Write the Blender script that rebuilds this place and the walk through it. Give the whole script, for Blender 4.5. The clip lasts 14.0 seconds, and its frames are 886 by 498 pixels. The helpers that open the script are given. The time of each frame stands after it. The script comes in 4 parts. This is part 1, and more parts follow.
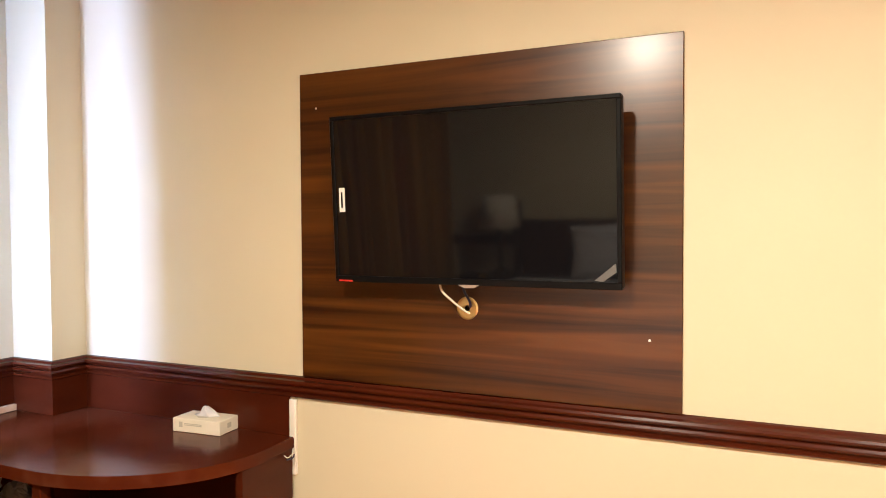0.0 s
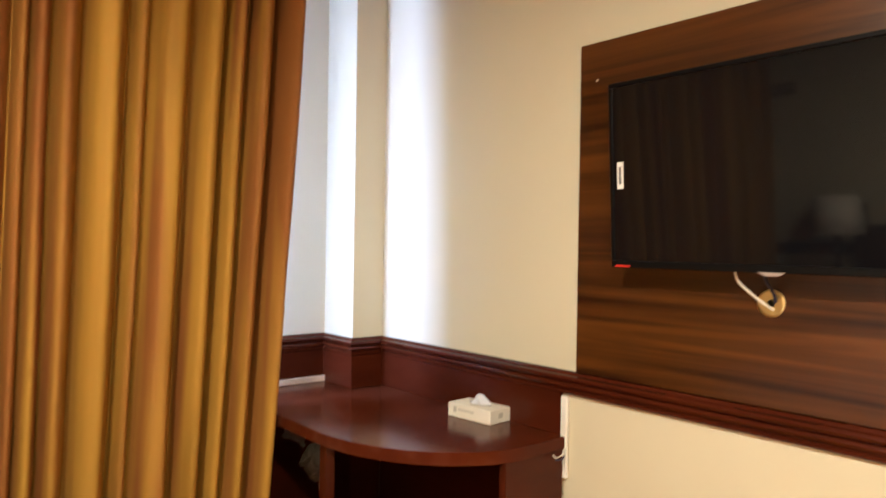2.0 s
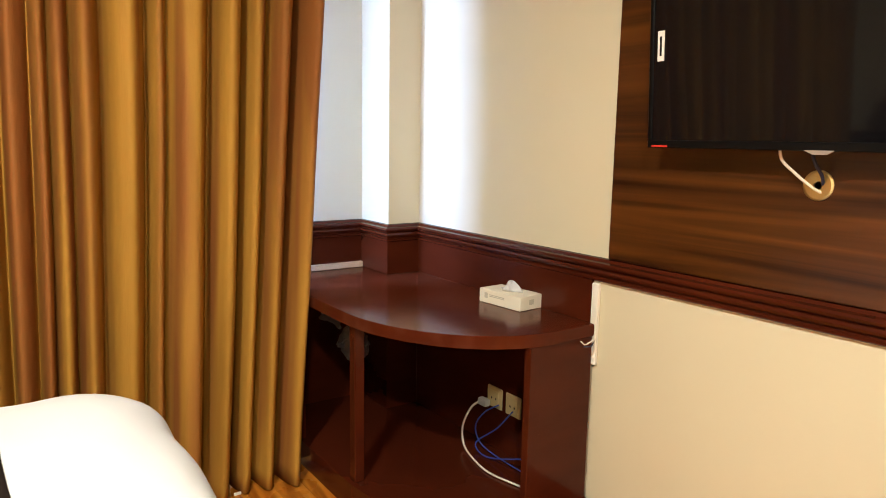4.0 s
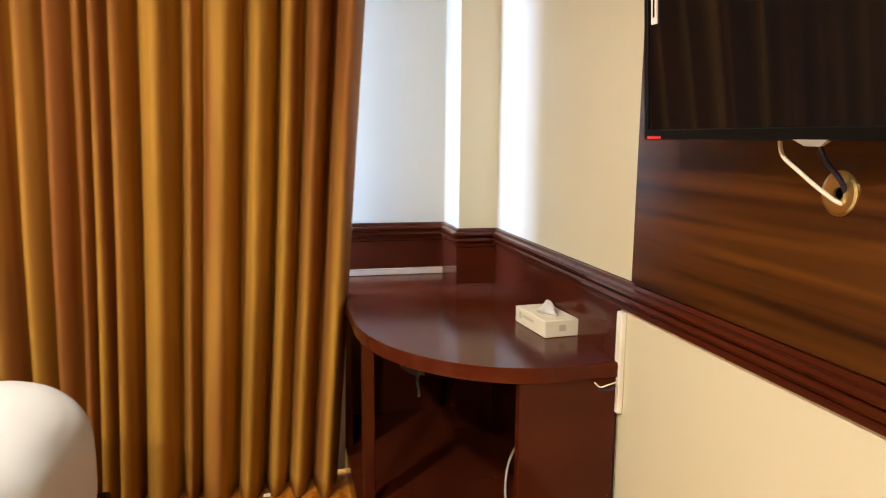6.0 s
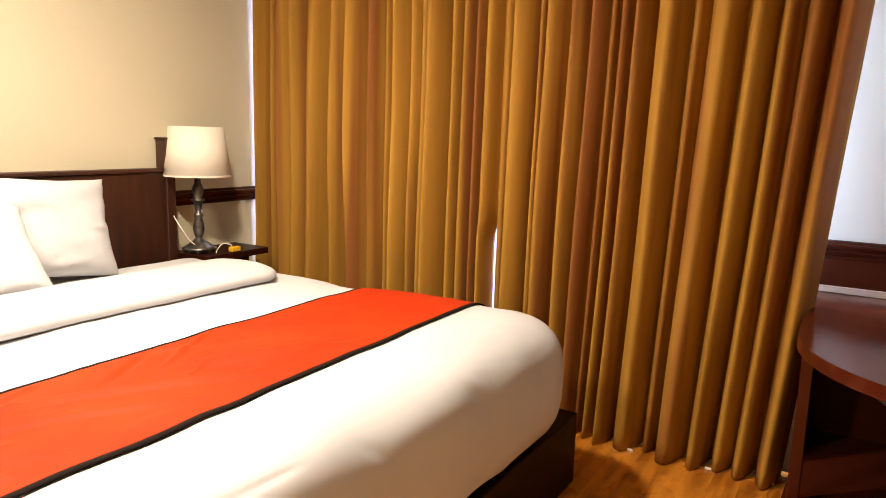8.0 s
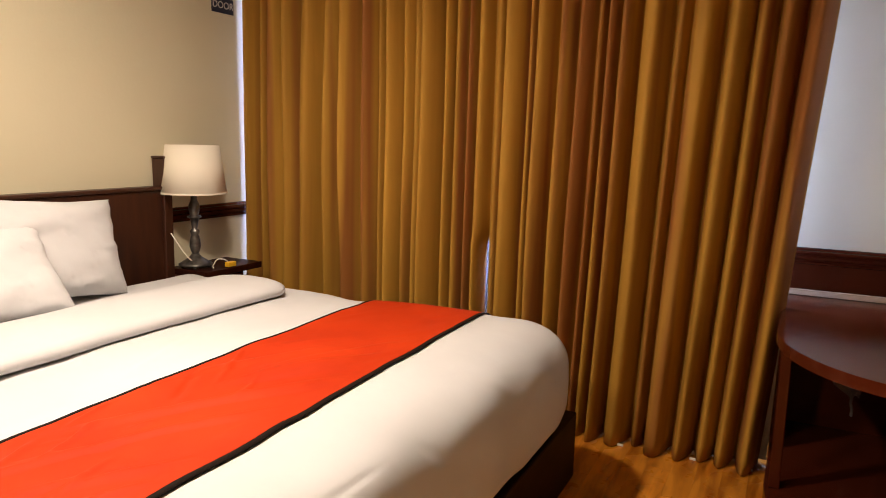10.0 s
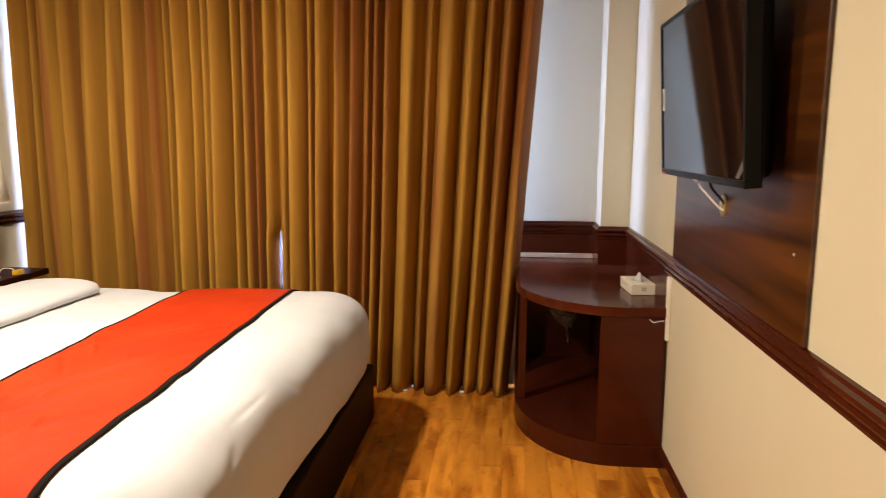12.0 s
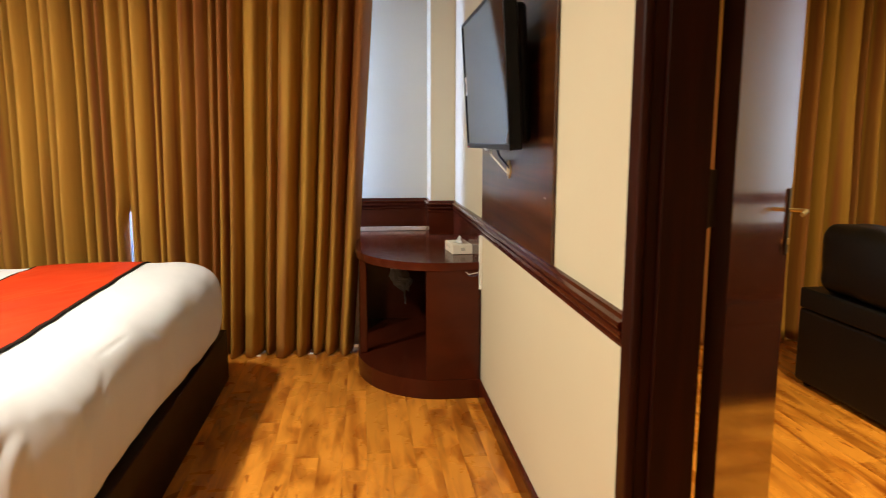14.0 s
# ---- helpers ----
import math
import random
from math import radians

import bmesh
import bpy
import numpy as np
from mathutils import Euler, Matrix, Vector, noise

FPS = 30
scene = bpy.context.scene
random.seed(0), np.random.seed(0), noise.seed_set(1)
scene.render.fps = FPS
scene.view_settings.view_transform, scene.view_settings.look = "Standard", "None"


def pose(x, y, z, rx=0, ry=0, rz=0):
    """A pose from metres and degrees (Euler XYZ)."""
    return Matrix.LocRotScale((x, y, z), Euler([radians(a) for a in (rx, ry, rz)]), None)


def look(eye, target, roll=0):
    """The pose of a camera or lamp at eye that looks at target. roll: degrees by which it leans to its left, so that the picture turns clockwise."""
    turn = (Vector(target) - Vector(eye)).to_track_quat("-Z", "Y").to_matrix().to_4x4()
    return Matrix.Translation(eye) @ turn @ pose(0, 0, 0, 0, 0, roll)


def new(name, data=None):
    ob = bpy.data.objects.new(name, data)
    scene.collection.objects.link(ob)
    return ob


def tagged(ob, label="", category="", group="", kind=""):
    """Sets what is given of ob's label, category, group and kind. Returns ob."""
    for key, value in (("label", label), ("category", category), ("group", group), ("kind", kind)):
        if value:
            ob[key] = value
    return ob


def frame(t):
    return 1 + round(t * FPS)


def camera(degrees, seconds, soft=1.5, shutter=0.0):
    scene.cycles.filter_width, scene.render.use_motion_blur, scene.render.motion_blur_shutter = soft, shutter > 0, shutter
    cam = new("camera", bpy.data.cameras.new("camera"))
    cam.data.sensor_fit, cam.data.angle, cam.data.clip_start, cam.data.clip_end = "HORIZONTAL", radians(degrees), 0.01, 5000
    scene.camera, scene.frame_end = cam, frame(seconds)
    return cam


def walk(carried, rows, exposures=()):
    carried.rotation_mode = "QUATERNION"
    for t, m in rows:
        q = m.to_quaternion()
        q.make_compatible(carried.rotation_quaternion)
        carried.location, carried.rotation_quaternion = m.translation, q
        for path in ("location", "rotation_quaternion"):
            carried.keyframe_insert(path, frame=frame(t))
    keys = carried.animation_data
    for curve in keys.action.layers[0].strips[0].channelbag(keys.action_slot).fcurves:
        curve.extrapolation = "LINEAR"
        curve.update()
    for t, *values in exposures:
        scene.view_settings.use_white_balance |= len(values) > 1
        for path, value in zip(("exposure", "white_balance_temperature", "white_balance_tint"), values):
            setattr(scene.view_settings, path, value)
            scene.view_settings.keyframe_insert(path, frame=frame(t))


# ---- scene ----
cam = camera(64.5, 14.0, soft=0.9, shutter=0.5)
PATH = [
    (0, (0.214, 0.082, 1.444), (-0.617, 1.9, 1.384), -0.3),
    (0.5, (0.24, 0.141, 1.383), (-0.602, 1.955, 1.357), -0.1),
    (1, (0.263, 0.296, 1.346), (-0.662, 2.069, 1.322), 0.1),
    (1.5, (0.216, 0.363, 1.365), (-1.12, 1.851, 1.327), 0.4),
    (2, (0.202, 0.314, 1.326), (-1.329, 1.6, 1.317), 0.9),
    (2.5, (0.191, 0.289, 1.29), (-1.333, 1.552, 1.002), 0.8),
    (3, (0.205, 0.29, 1.29), (-1.325, 1.539, 0.971), 0.5),
    (3.2, (0.221, 0.298, 1.284), (-1.317, 1.538, 0.971), 0.8),
    (5.5, (0.21, 1.027, 1.28), (-1.634, 1.732, 0.961), 0.0),
    (6, (0.282, 1.252, 1.271), (-1.636, 1.725, 0.96), 0.5),
    (6.5, (0.397, 1.422, 1.285), (-1.577, 1.558, 0.99), 0.7),
    (7, (0.56, 1.508, 1.327), (-1.414, 1.424, 1.017), 1.0),
    (7.5, (0.669, 1.594, 1.33), (-1.234, 1.063, 1.014), 1.1),
    (8, (0.703, 1.649, 1.309), (-0.986, 0.628, 0.986), 1.6),
    (10.5, (1.097, 1.489, 1.371), (-0.728, 0.727, 1.075), 1.0),
    (11, (1.267, 1.513, 1.354), (-0.623, 0.926, 1.067), 0.6),
    (11.5, (1.464, 1.49, 1.357), (-0.482, 1.132, 1.069), 0.5),
    (12, (1.615, 1.44, 1.378), (-0.355, 1.262, 1.08), 0.3),
    (12.5, (1.7, 1.46, 1.378), (-0.271, 1.335, 1.067), 0.1),
    (13, (1.82, 1.495, 1.37), (-0.157, 1.428, 1.076), 0.2),
    (13.5, (1.997, 1.483, 1.332), (0.024, 1.6, 1.026), 0.1),
    (14, (2.09, 1.542, 1.307), (0.127, 1.765, 0.999), 0.1),
]
EXPOSURES = [
    (0, 0.56, 6580, 13), (1.2, 0.51, 6450, 11), (3.0, 0.46, 6130, 6), (5.5, 0.50, 6180, 5), (7.0, 0.44, 6500, 9), (8.0, 0.30, 6850, 15),
    (10.5, -0.46, 6900, 17), (11.5, -0.12, 6700, 14), (12.5, -0.01, 6520, 10), (14, 0.05, 6220, 7),
]
walk(cam, [(t, look(eye, target, roll)) for t, eye, target, roll in PATH], EXPOSURES)


# ---- world, lights ----
world = bpy.data.worlds.new("world")
scene.world = world
world.use_nodes = True
wn = world.node_tree.nodes
sky = wn.new("ShaderNodeTexSky")
sky.sky_type, sky.sun_disc = "NISHITA", False
sky.sun_elevation, sky.sun_rotation = radians(50), radians(120)
world.node_tree.links.new(sky.outputs[0], wn["Background"].inputs[0])
wn["Background"].inputs[1].default_value = 0.12

SKY_W, LAMP_W = 350.0, 72.0


def area_lamp(name, m, w, h, power, color):
    d = bpy.data.lights.new(name, "AREA")
    d.shape, d.size, d.size_y, d.energy, d.color = "RECTANGLE", w, h, power, color
    ob = new(name, d)
    ob.matrix_world = m
    return ob


# daylight standing in the two window openings behind the curtains
area_lamp("window_daylight", pose(-2.615, -0.02, 1.35, 0, -90, 0), 1.8, 1.88, SKY_W, (0.40, 0.53, 1.0))
area_lamp("lounge_daylight", pose(-2.60, 3.8, 1.35, 0, -90, 0), 1.7, 1.5, 200, (0.40, 0.55, 1.0))

# ---- materials ----


def mat(name, color, rough=0.5, metal=0.0, coat=0.0):
    m = bpy.data.materials.new(name)
    m.use_nodes = True
    b = m.node_tree.nodes["Principled BSDF"]
    b.inputs["Base Color"].default_value = (*color, 1)
    b.inputs["Roughness"].default_value = rough
    b.inputs["Metallic"].default_value = metal
    b.inputs["Coat Weight"].default_value = coat
    return m


def nodes_of(m):
    nt = m.node_tree
    return nt.nodes, nt.links, nt.nodes["Principled BSDF"]


def vary(m, c1, c2, scale, stretch=(1, 1, 1), detail=4.0, bump=0.0, bump_scale=None, lo=0.35, hi=0.65, per_object=0.0, rough=None, distortion=0.0):
    """Mix two colours by stretched noise, add fine relief, vary lightness per object."""
    n, l, b = nodes_of(m)
    tc = n.new("ShaderNodeTexCoord")
    mp = n.new("ShaderNodeMapping")
    mp.inputs["Scale"].default_value = stretch
    l.new(tc.outputs["Object"], mp.inputs["Vector"])
    info = n.new("ShaderNodeObjectInfo")
    off = n.new("ShaderNodeVectorMath")
    off.operation = "MULTIPLY_ADD"
    l.new(info.outputs["Random"], off.inputs[0])
    off.inputs[1].default_value = (37.0, 19.0, 11.0) if per_object else (0, 0, 0)
    l.new(mp.outputs[0], off.inputs[2])
    t = n.new("ShaderNodeTexNoise")
    t.inputs["Scale"].default_value, t.inputs["Detail"].default_value, t.inputs["Distortion"].default_value = scale, detail, distortion
    l.new(off.outputs[0], t.inputs["Vector"])
    r = n.new("ShaderNodeValToRGB")
    r.color_ramp.elements[0].position, r.color_ramp.elements[1].position = lo, hi
    r.color_ramp.elements[0].color, r.color_ramp.elements[1].color = (*c1, 1), (*c2, 1)
    l.new(t.outputs["Fac"], r.inputs["Fac"])
    out = r.outputs["Color"]
    if per_object:
        hsv = n.new("ShaderNodeHueSaturation")
        ma = n.new("ShaderNodeMath")
        ma.operation = "MULTIPLY_ADD"
        l.new(info.outputs["Random"], ma.inputs[0])
        ma.inputs[1].default_value, ma.inputs[2].default_value = per_object, 1 - per_object / 2
        l.new(ma.outputs[0], hsv.inputs["Value"])
        l.new(out, hsv.inputs["Color"])
        out = hsv.outputs["Color"]
    l.new(out, b.inputs["Base Color"])
    if rough:
        rm = n.new("ShaderNodeMapRange")
        rm.inputs["To Min"].default_value, rm.inputs["To Max"].default_value = rough
        t3 = n.new("ShaderNodeTexNoise")
        t3.inputs["Scale"].default_value, t3.inputs["Detail"].default_value = 5.0, 5.0
        l.new(tc.outputs["Object"], t3.inputs["Vector"])
        l.new(t3.outputs["Fac"], rm.inputs["Value"])
        l.new(rm.outputs[0], b.inputs["Roughness"])
    if bump:
        t2 = n.new("ShaderNodeTexNoise")
        t2.inputs["Scale"].default_value, t2.inputs["Detail"].default_value = bump_scale or scale * 4, 6.0
        l.new(off.outputs[0], t2.inputs["Vector"])
        bp = n.new("ShaderNodeBump")
        bp.inputs["Strength"].default_value, bp.inputs["Distance"].default_value = bump, 0.004
        l.new(t2.outputs["Fac"], bp.inputs["Height"])
        l.new(bp.outputs[0], b.inputs["Normal"])
    return m


PAINT = vary(mat("wall_paint", (0.8, 0.74, 0.62), 0.55), (0.60, 0.545, 0.382), (0.635, 0.58, 0.414), 1.1, bump=0.10, bump_scale=55, lo=0.3, hi=0.7)
# unseen off-white ceiling, its colour darkened to hold back bounced light
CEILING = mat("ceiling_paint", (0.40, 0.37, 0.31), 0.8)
LACQUER = vary(mat("mahogany_lacquer", (0.1, 0.025, 0.012), 0.35, coat=0.04), (0.048, 0.0086, 0.0032), (0.064, 0.0114, 0.0041), 3.0, (1, 1, 3), rough=(0.13, 0.25))
LACQUER.node_tree.nodes["Principled BSDF"].inputs["Specular IOR Level"].default_value = 0.19
LACQUER.node_tree.nodes["Principled BSDF"].inputs["Coat Roughness"].default_value = 0.12
DESKWOOD = vary(mat("worn_desk_lacquer", (0.08, 0.02, 0.01), 0.3), (0.052, 0.0092, 0.0034), (0.086, 0.0155, 0.0052), 2.4, (1, 1, 1), rough=(0.11, 0.24))
DESKWOOD.node_tree.nodes["Principled BSDF"].inputs["Specular IOR Level"].default_value = 0.15
DOORWOOD = vary(mat("dark_door_wood", (0.05, 0.012, 0.008), 0.3), (0.018, 0.0036, 0.0017), (0.030, 0.0061, 0.0027), 6.0, (6, 6, 0.5), rough=(0.32, 0.48))
DOORWOOD.node_tree.nodes["Principled BSDF"].inputs["Specular IOR Level"].default_value = 0.12
LEAFWOOD = vary(mat("polished_door_wood", (0.05, 0.012, 0.008), 0.2, coat=0.16), (0.036, 0.009, 0.005), (0.058, 0.015, 0.0075), 6.0, (6, 6, 0.5), rough=(0.10, 0.20))
LAMINATE = vary(mat("walnut_laminate", (0.1, 0.03, 0.01), 0.36, coat=0.3), (0.017, 0.0037, 0.0010), (0.118, 0.038, 0.0052), 1.6, (0.40, 1, 11), detail=7, lo=0.33, hi=0.74, rough=(0.26, 0.34), distortion=1.0)
LAMINATE.node_tree.nodes["Principled BSDF"].inputs["Coat Roughness"].default_value = 0.21
LAMINATE.node_tree.nodes["Principled BSDF"].inputs["Specular IOR Level"].default_value = 0.4
PLANK = vary(mat("floor_plank", (0.4, 0.17, 0.04), 0.3), (0.265, 0.070, 0.0050), (0.65, 0.250, 0.027), 2.3, (0.8, 5, 5), detail=7, lo=0.30, hi=0.58, per_object=0.22, bump=0.05, bump_scale=14, rough=(0.20, 0.36), distortion=1.0)
SUBFLOOR = mat("floor_joint", (0.06, 0.025, 0.01), 0.7)
COTTON = vary(mat("white_cotton", (0.82, 0.8, 0.76), 0.8), (0.53, 0.53, 0.54), (0.58, 0.58, 0.59), 2.0, bump=0.45, bump_scale=9)
RUNNER = vary(mat("orange_red_cloth", (0.75, 0.06, 0.015), 0.65), (0.42, 0.027, 0.004), (0.51, 0.038, 0.0055), 3.0, bump=0.3, bump_scale=9)
for m in (RUNNER, COTTON):
    m.node_tree.nodes["Principled BSDF"].inputs["Specular IOR Level"].default_value = 0.12
BLACKCLOTH = mat("black_trim_cloth", (0.010, 0.0060, 0.0045), 0.9)
BLACKCLOTH.node_tree.nodes["Principled BSDF"].inputs["Specular IOR Level"].default_value = 0.1
TVPLASTIC = mat("black_plastic", (0.004, 0.004, 0.0042), 0.32)
TVPLASTIC.node_tree.nodes["Principled BSDF"].inputs["Specular IOR Level"].default_value = 0.12
BEDWOOD = vary(mat("dark_bed_wood", (0.02, 0.007, 0.004), 0.5), (0.006, 0.0019, 0.0010), (0.011, 0.0034, 0.0016), 5.0, (0.6, 6, 6), rough=(0.4, 0.55))
BEDWOOD.node_tree.nodes["Principled BSDF"].inputs["Specular IOR Level"].default_value = 0.12
HEADWOOD = vary(mat("brown_headboard_wood", (0.05, 0.018, 0.009), 0.45), (0.034, 0.0100, 0.0043), (0.054, 0.0160, 0.0064), 5.0, (6, 6, 0.6))
SCREEN = mat("dark_glass_screen", (0.004, 0.004, 0.005), 0.05)
SCREEN.node_tree.nodes["Principled BSDF"].inputs["Specular IOR Level"].default_value = 0.32
WHITEPLASTIC = vary(mat("white_plastic", (0.75, 0.72, 0.64), 0.4), (0.72, 0.69, 0.6), (0.8, 0.77, 0.7), 8.0)
LEATHER = vary(mat("black_leather", (0.012, 0.012, 0.012), 0.45), (0.0022, 0.0020, 0.0017), (0.0045, 0.004, 0.0033), 5.0, bump=0.3, bump_scale=90)
LEATHER.node_tree.nodes["Principled BSDF"].inputs["Specular IOR Level"].default_value = 0.22
SHADE = mat("linen_shade", (0.78, 0.72, 0.6), 0.85)
PEWTER = vary(mat("aged_pewter", (0.12, 0.11, 0.1), 0.35, 0.8), (0.07, 0.065, 0.06), (0.2, 0.185, 0.165), 20.0)
BRASS = mat("brass", (0.78, 0.60, 0.27), 0.3, 1.0)
CURTAIN = vary(mat("gold_brown_curtain", (0.3, 0.15, 0.035), 0.7), (0.325, 0.162, 0.023), (0.435, 0.227, 0.034), 9.0, (1, 1, 0.06), bump=0.25, bump_scale=300)

# small pale chips in the lacquer, dusty scuffs on the desk top
for m, scale, lo, hi, tone in ((LACQUER, 34.0, 0.775, 0.80, (0.30, 0.21, 0.15, 1)), (DESKWOOD, 5.0, 0.50, 0.90, (0.14, 0.05, 0.028, 1))):
    n, l, b = nodes_of(m)
    tx = n.new("ShaderNodeTexNoise")
    tx.inputs["Scale"].default_value, tx.inputs["Detail"].default_value = scale, 3.0
    l.new(n["Texture Coordinate"].outputs["Object"], tx.inputs["Vector"])
    rr = n.new("ShaderNodeValToRGB")
    rr.color_ramp.elements[0].position, rr.color_ramp.elements[1].position = lo, hi
    l.new(tx.outputs["Fac"], rr.inputs["Fac"])
    mc = n.new("ShaderNodeMix")
    mc.data_type = "RGBA"
    l.new(rr.outputs["Color"], mc.inputs["Factor"])
    l.new(n["Color Ramp"].outputs["Color"], mc.inputs["A"])
    mc.inputs["B"].default_value = tone
    l.new(mc.outputs["Result"], b.inputs["Base Color"])
# dark knots and short cracks along the planks' grain
n, l, b = nodes_of(PLANK)
base = b.inputs["Base Color"].links[0].from_socket
shift = n["Vector Math"].outputs[0]
for scale, sx, sy, lo, hi, tone in ((2.6, 1.6, 0.8, 0.55, 0.70, (0.70, 0.56, 0.42, 1)), (4.2, 2.0, 1.6, 0.67, 0.73, (0.48, 0.32, 0.22, 1))):
    mp = n.new("ShaderNodeMapping")
    mp.inputs["Scale"].default_value = (sx, sy, 1)
    l.new(shift, mp.inputs["Vector"])
    tx = n.new("ShaderNodeTexNoise")
    tx.inputs["Scale"].default_value, tx.inputs["Detail"].default_value, tx.inputs["Distortion"].default_value = scale, 3.0, 0.6
    l.new(mp.outputs[0], tx.inputs["Vector"])
    rr = n.new("ShaderNodeValToRGB")
    rr.color_ramp.elements[0].position, rr.color_ramp.elements[1].position = lo, hi
    rr.color_ramp.elements[0].color, rr.color_ramp.elements[1].color = (1, 1, 1, 1), tone
    l.new(tx.outputs["Fac"], rr.inputs["Fac"])
    mc = n.new("ShaderNodeMix")
    mc.data_type, mc.blend_type = "RGBA", "MULTIPLY"
    mc.inputs["Factor"].default_value = 1.0
    l.new(base, mc.inputs["A"])
    l.new(rr.outputs["Color"], mc.inputs["B"])
    base = mc.outputs["Result"]
l.new(base, b.inputs["Base Color"])
# broad stretches at random tinted redder: light bounced between folds, put into the colour
n, l, b = nodes_of(CURTAIN)
b.inputs["Specular IOR Level"].default_value = 0.2
ramp = n["Color Ramp"]
tx = n.new("ShaderNodeTexNoise")
tx.inputs["Scale"].default_value, tx.inputs["Detail"].default_value = 7.5, 2.0
mp = n.new("ShaderNodeMapping")
mp.inputs["Scale"].default_value = (1, 1, 0.025)
l.new(n["Texture Coordinate"].outputs["Object"], mp.inputs["Vector"])
l.new(mp.outputs[0], tx.inputs["Vector"])
rr = n.new("ShaderNodeValToRGB")
rr.color_ramp.elements[0].position, rr.color_ramp.elements[1].position = 0.47, 0.62
l.new(tx.outputs["Fac"], rr.inputs["Fac"])
mc = n.new("ShaderNodeMix")
mc.data_type = "RGBA"
l.new(rr.outputs["Color"], mc.inputs["Factor"])
l.new(ramp.outputs["Color"], mc.inputs["A"])
mc.inputs["B"].default_value = (0.255, 0.094, 0.021, 1)
l.new(mc.outputs["Result"], b.inputs["Base Color"])

# ---- shape helpers ----


def thing(name, label, category, group="", kind="", at=(0, 0, 0)):
    ob = new(name)
    ob.empty_display_size = 0.05
    ob.location = at
    return tagged(ob, label, category, group, kind)


def part(name, bm, material, parent=None, label="", smooth=False):
    me = bpy.data.meshes.new(name)
    bmesh.ops.recalc_face_normals(bm, faces=bm.faces[:])
    if smooth:
        for f in bm.faces:
            f.smooth = True
    bm.to_mesh(me)
    bm.free()
    me.materials.append(material)
    ob = new(name, me)
    if parent is not None:
        ob.parent = parent
        chain, p = Vector(), parent
        while p is not None:
            chain += p.location
            p = p.parent
        ob.location = -chain
    if label:
        tagged(ob, label)
    return ob


def add_box(bm, lo, hi, bevel=0.0, seg=1):
    r = bmesh.ops.create_cube(bm, size=1.0)
    lo, hi = Vector(lo), Vector(hi)
    for v in r["verts"]:
        v.co = Vector([lo[i] + (v.co[i] + 0.5) * (hi[i] - lo[i]) for i in range(3)])
    if bevel:
        es = list({e for v in r["verts"] for e in v.link_edges})
        bmesh.ops.bevel(bm, geom=es, offset=bevel, segments=seg, affect="EDGES", profile=0.5)
    return bm


def box(lo, hi, bevel=0.0, seg=1):
    return add_box(bmesh.new(), lo, hi, bevel, seg)


def setting(name, bm, material, label, category):
    return tagged(part(name, bm, material), label, category, "", "structure")


def loft(rings, close_ring=True, caps=True):
    """Skin a list of rings of points."""
    bm = bmesh.new()
    vs = [[bm.verts.new(p) for p in ring] for ring in rings]
    n = len(vs[0])
    for a, b in zip(vs, vs[1:]):
        for i in range(n if close_ring else n - 1):
            j = (i + 1) % n
            bm.faces.new((a[i], a[j], b[j], b[i]))
    if caps and close_ring:
        bm.faces.new(vs[0][::-1])
        bm.faces.new(vs[-1])
    return bm


def lathe(profile, cx, cy, seg=32, caps=True):
    return loft([[(cx + r * math.cos(2 * math.pi * i / seg), cy + r * math.sin(2 * math.pi * i / seg), z) for i in range(seg)] for r, z in profile], caps=caps)


def tube(points, r, seg=8):
    """A round cable through control points, smoothed by Catmull-Rom."""
    P = [Vector(p) for p in points]
    P = [2 * P[0] - P[1]] + P + [2 * P[-1] - P[-2]]
    line = []
    for i in range(1, len(P) - 2):
        for k in range(8):
            t = k / 8
            a, b, c, d = P[i - 1], P[i], P[i + 1], P[i + 2]
            line.append(0.5 * ((2 * b) + (c - a) * t + (2 * a - 5 * b + 4 * c - d) * t * t + (3 * b - a - 3 * c + d) * t ** 3))
    line.append(P[-2])
    rings = []
    for i, p in enumerate(line):
        d = (line[min(i + 1, len(line) - 1)] - line[max(i - 1, 0)]).normalized()
        u = d.orthogonal().normalized() if not rings else (u - d * u.dot(d)).normalized()
        w = d.cross(u)
        rings.append([p + r * (u * math.cos(2 * math.pi * k / seg) + w * math.sin(2 * math.pi * k / seg)) for k in range(seg)])
    return loft(rings)


def prism(outline, z0, z1, bevel=0.0, seg=2):
    """A slab of the given plan outline."""
    bm = loft([[(x, y, z0) for x, y in outline], [(x, y, z1) for x, y in outline]])
    if bevel:
        es = [e for e in bm.edges if abs(e.verts[0].co.z - e.verts[1].co.z) < 1e-6]
        bmesh.ops.bevel(bm, geom=es, offset=bevel, segments=seg, affect="EDGES", profile=0.5)
    return bm


def thicken(ob, t):
    so = ob.modifiers.new("thickness", "SOLIDIFY")
    so.thickness, so.offset = t, -1
    return ob


# ---- large structure ----
TV_Y, HEAD_Y, BACK_X, FAR_X, CEIL = 2.124, -1.36, -2.60, 3.4, 2.48
COL_Y = 1.968                    # face of the corner column
LOUNGE_Y = 5.4
WALL2 = 2.21                     # lounge side of the TV wall
DOOR_A, DOOR_B, DOOR_H = 0.70, 1.56, 2.05


def wall(name, lo, hi, label):
    return setting(name, box(lo, hi), PAINT, label, "wall")


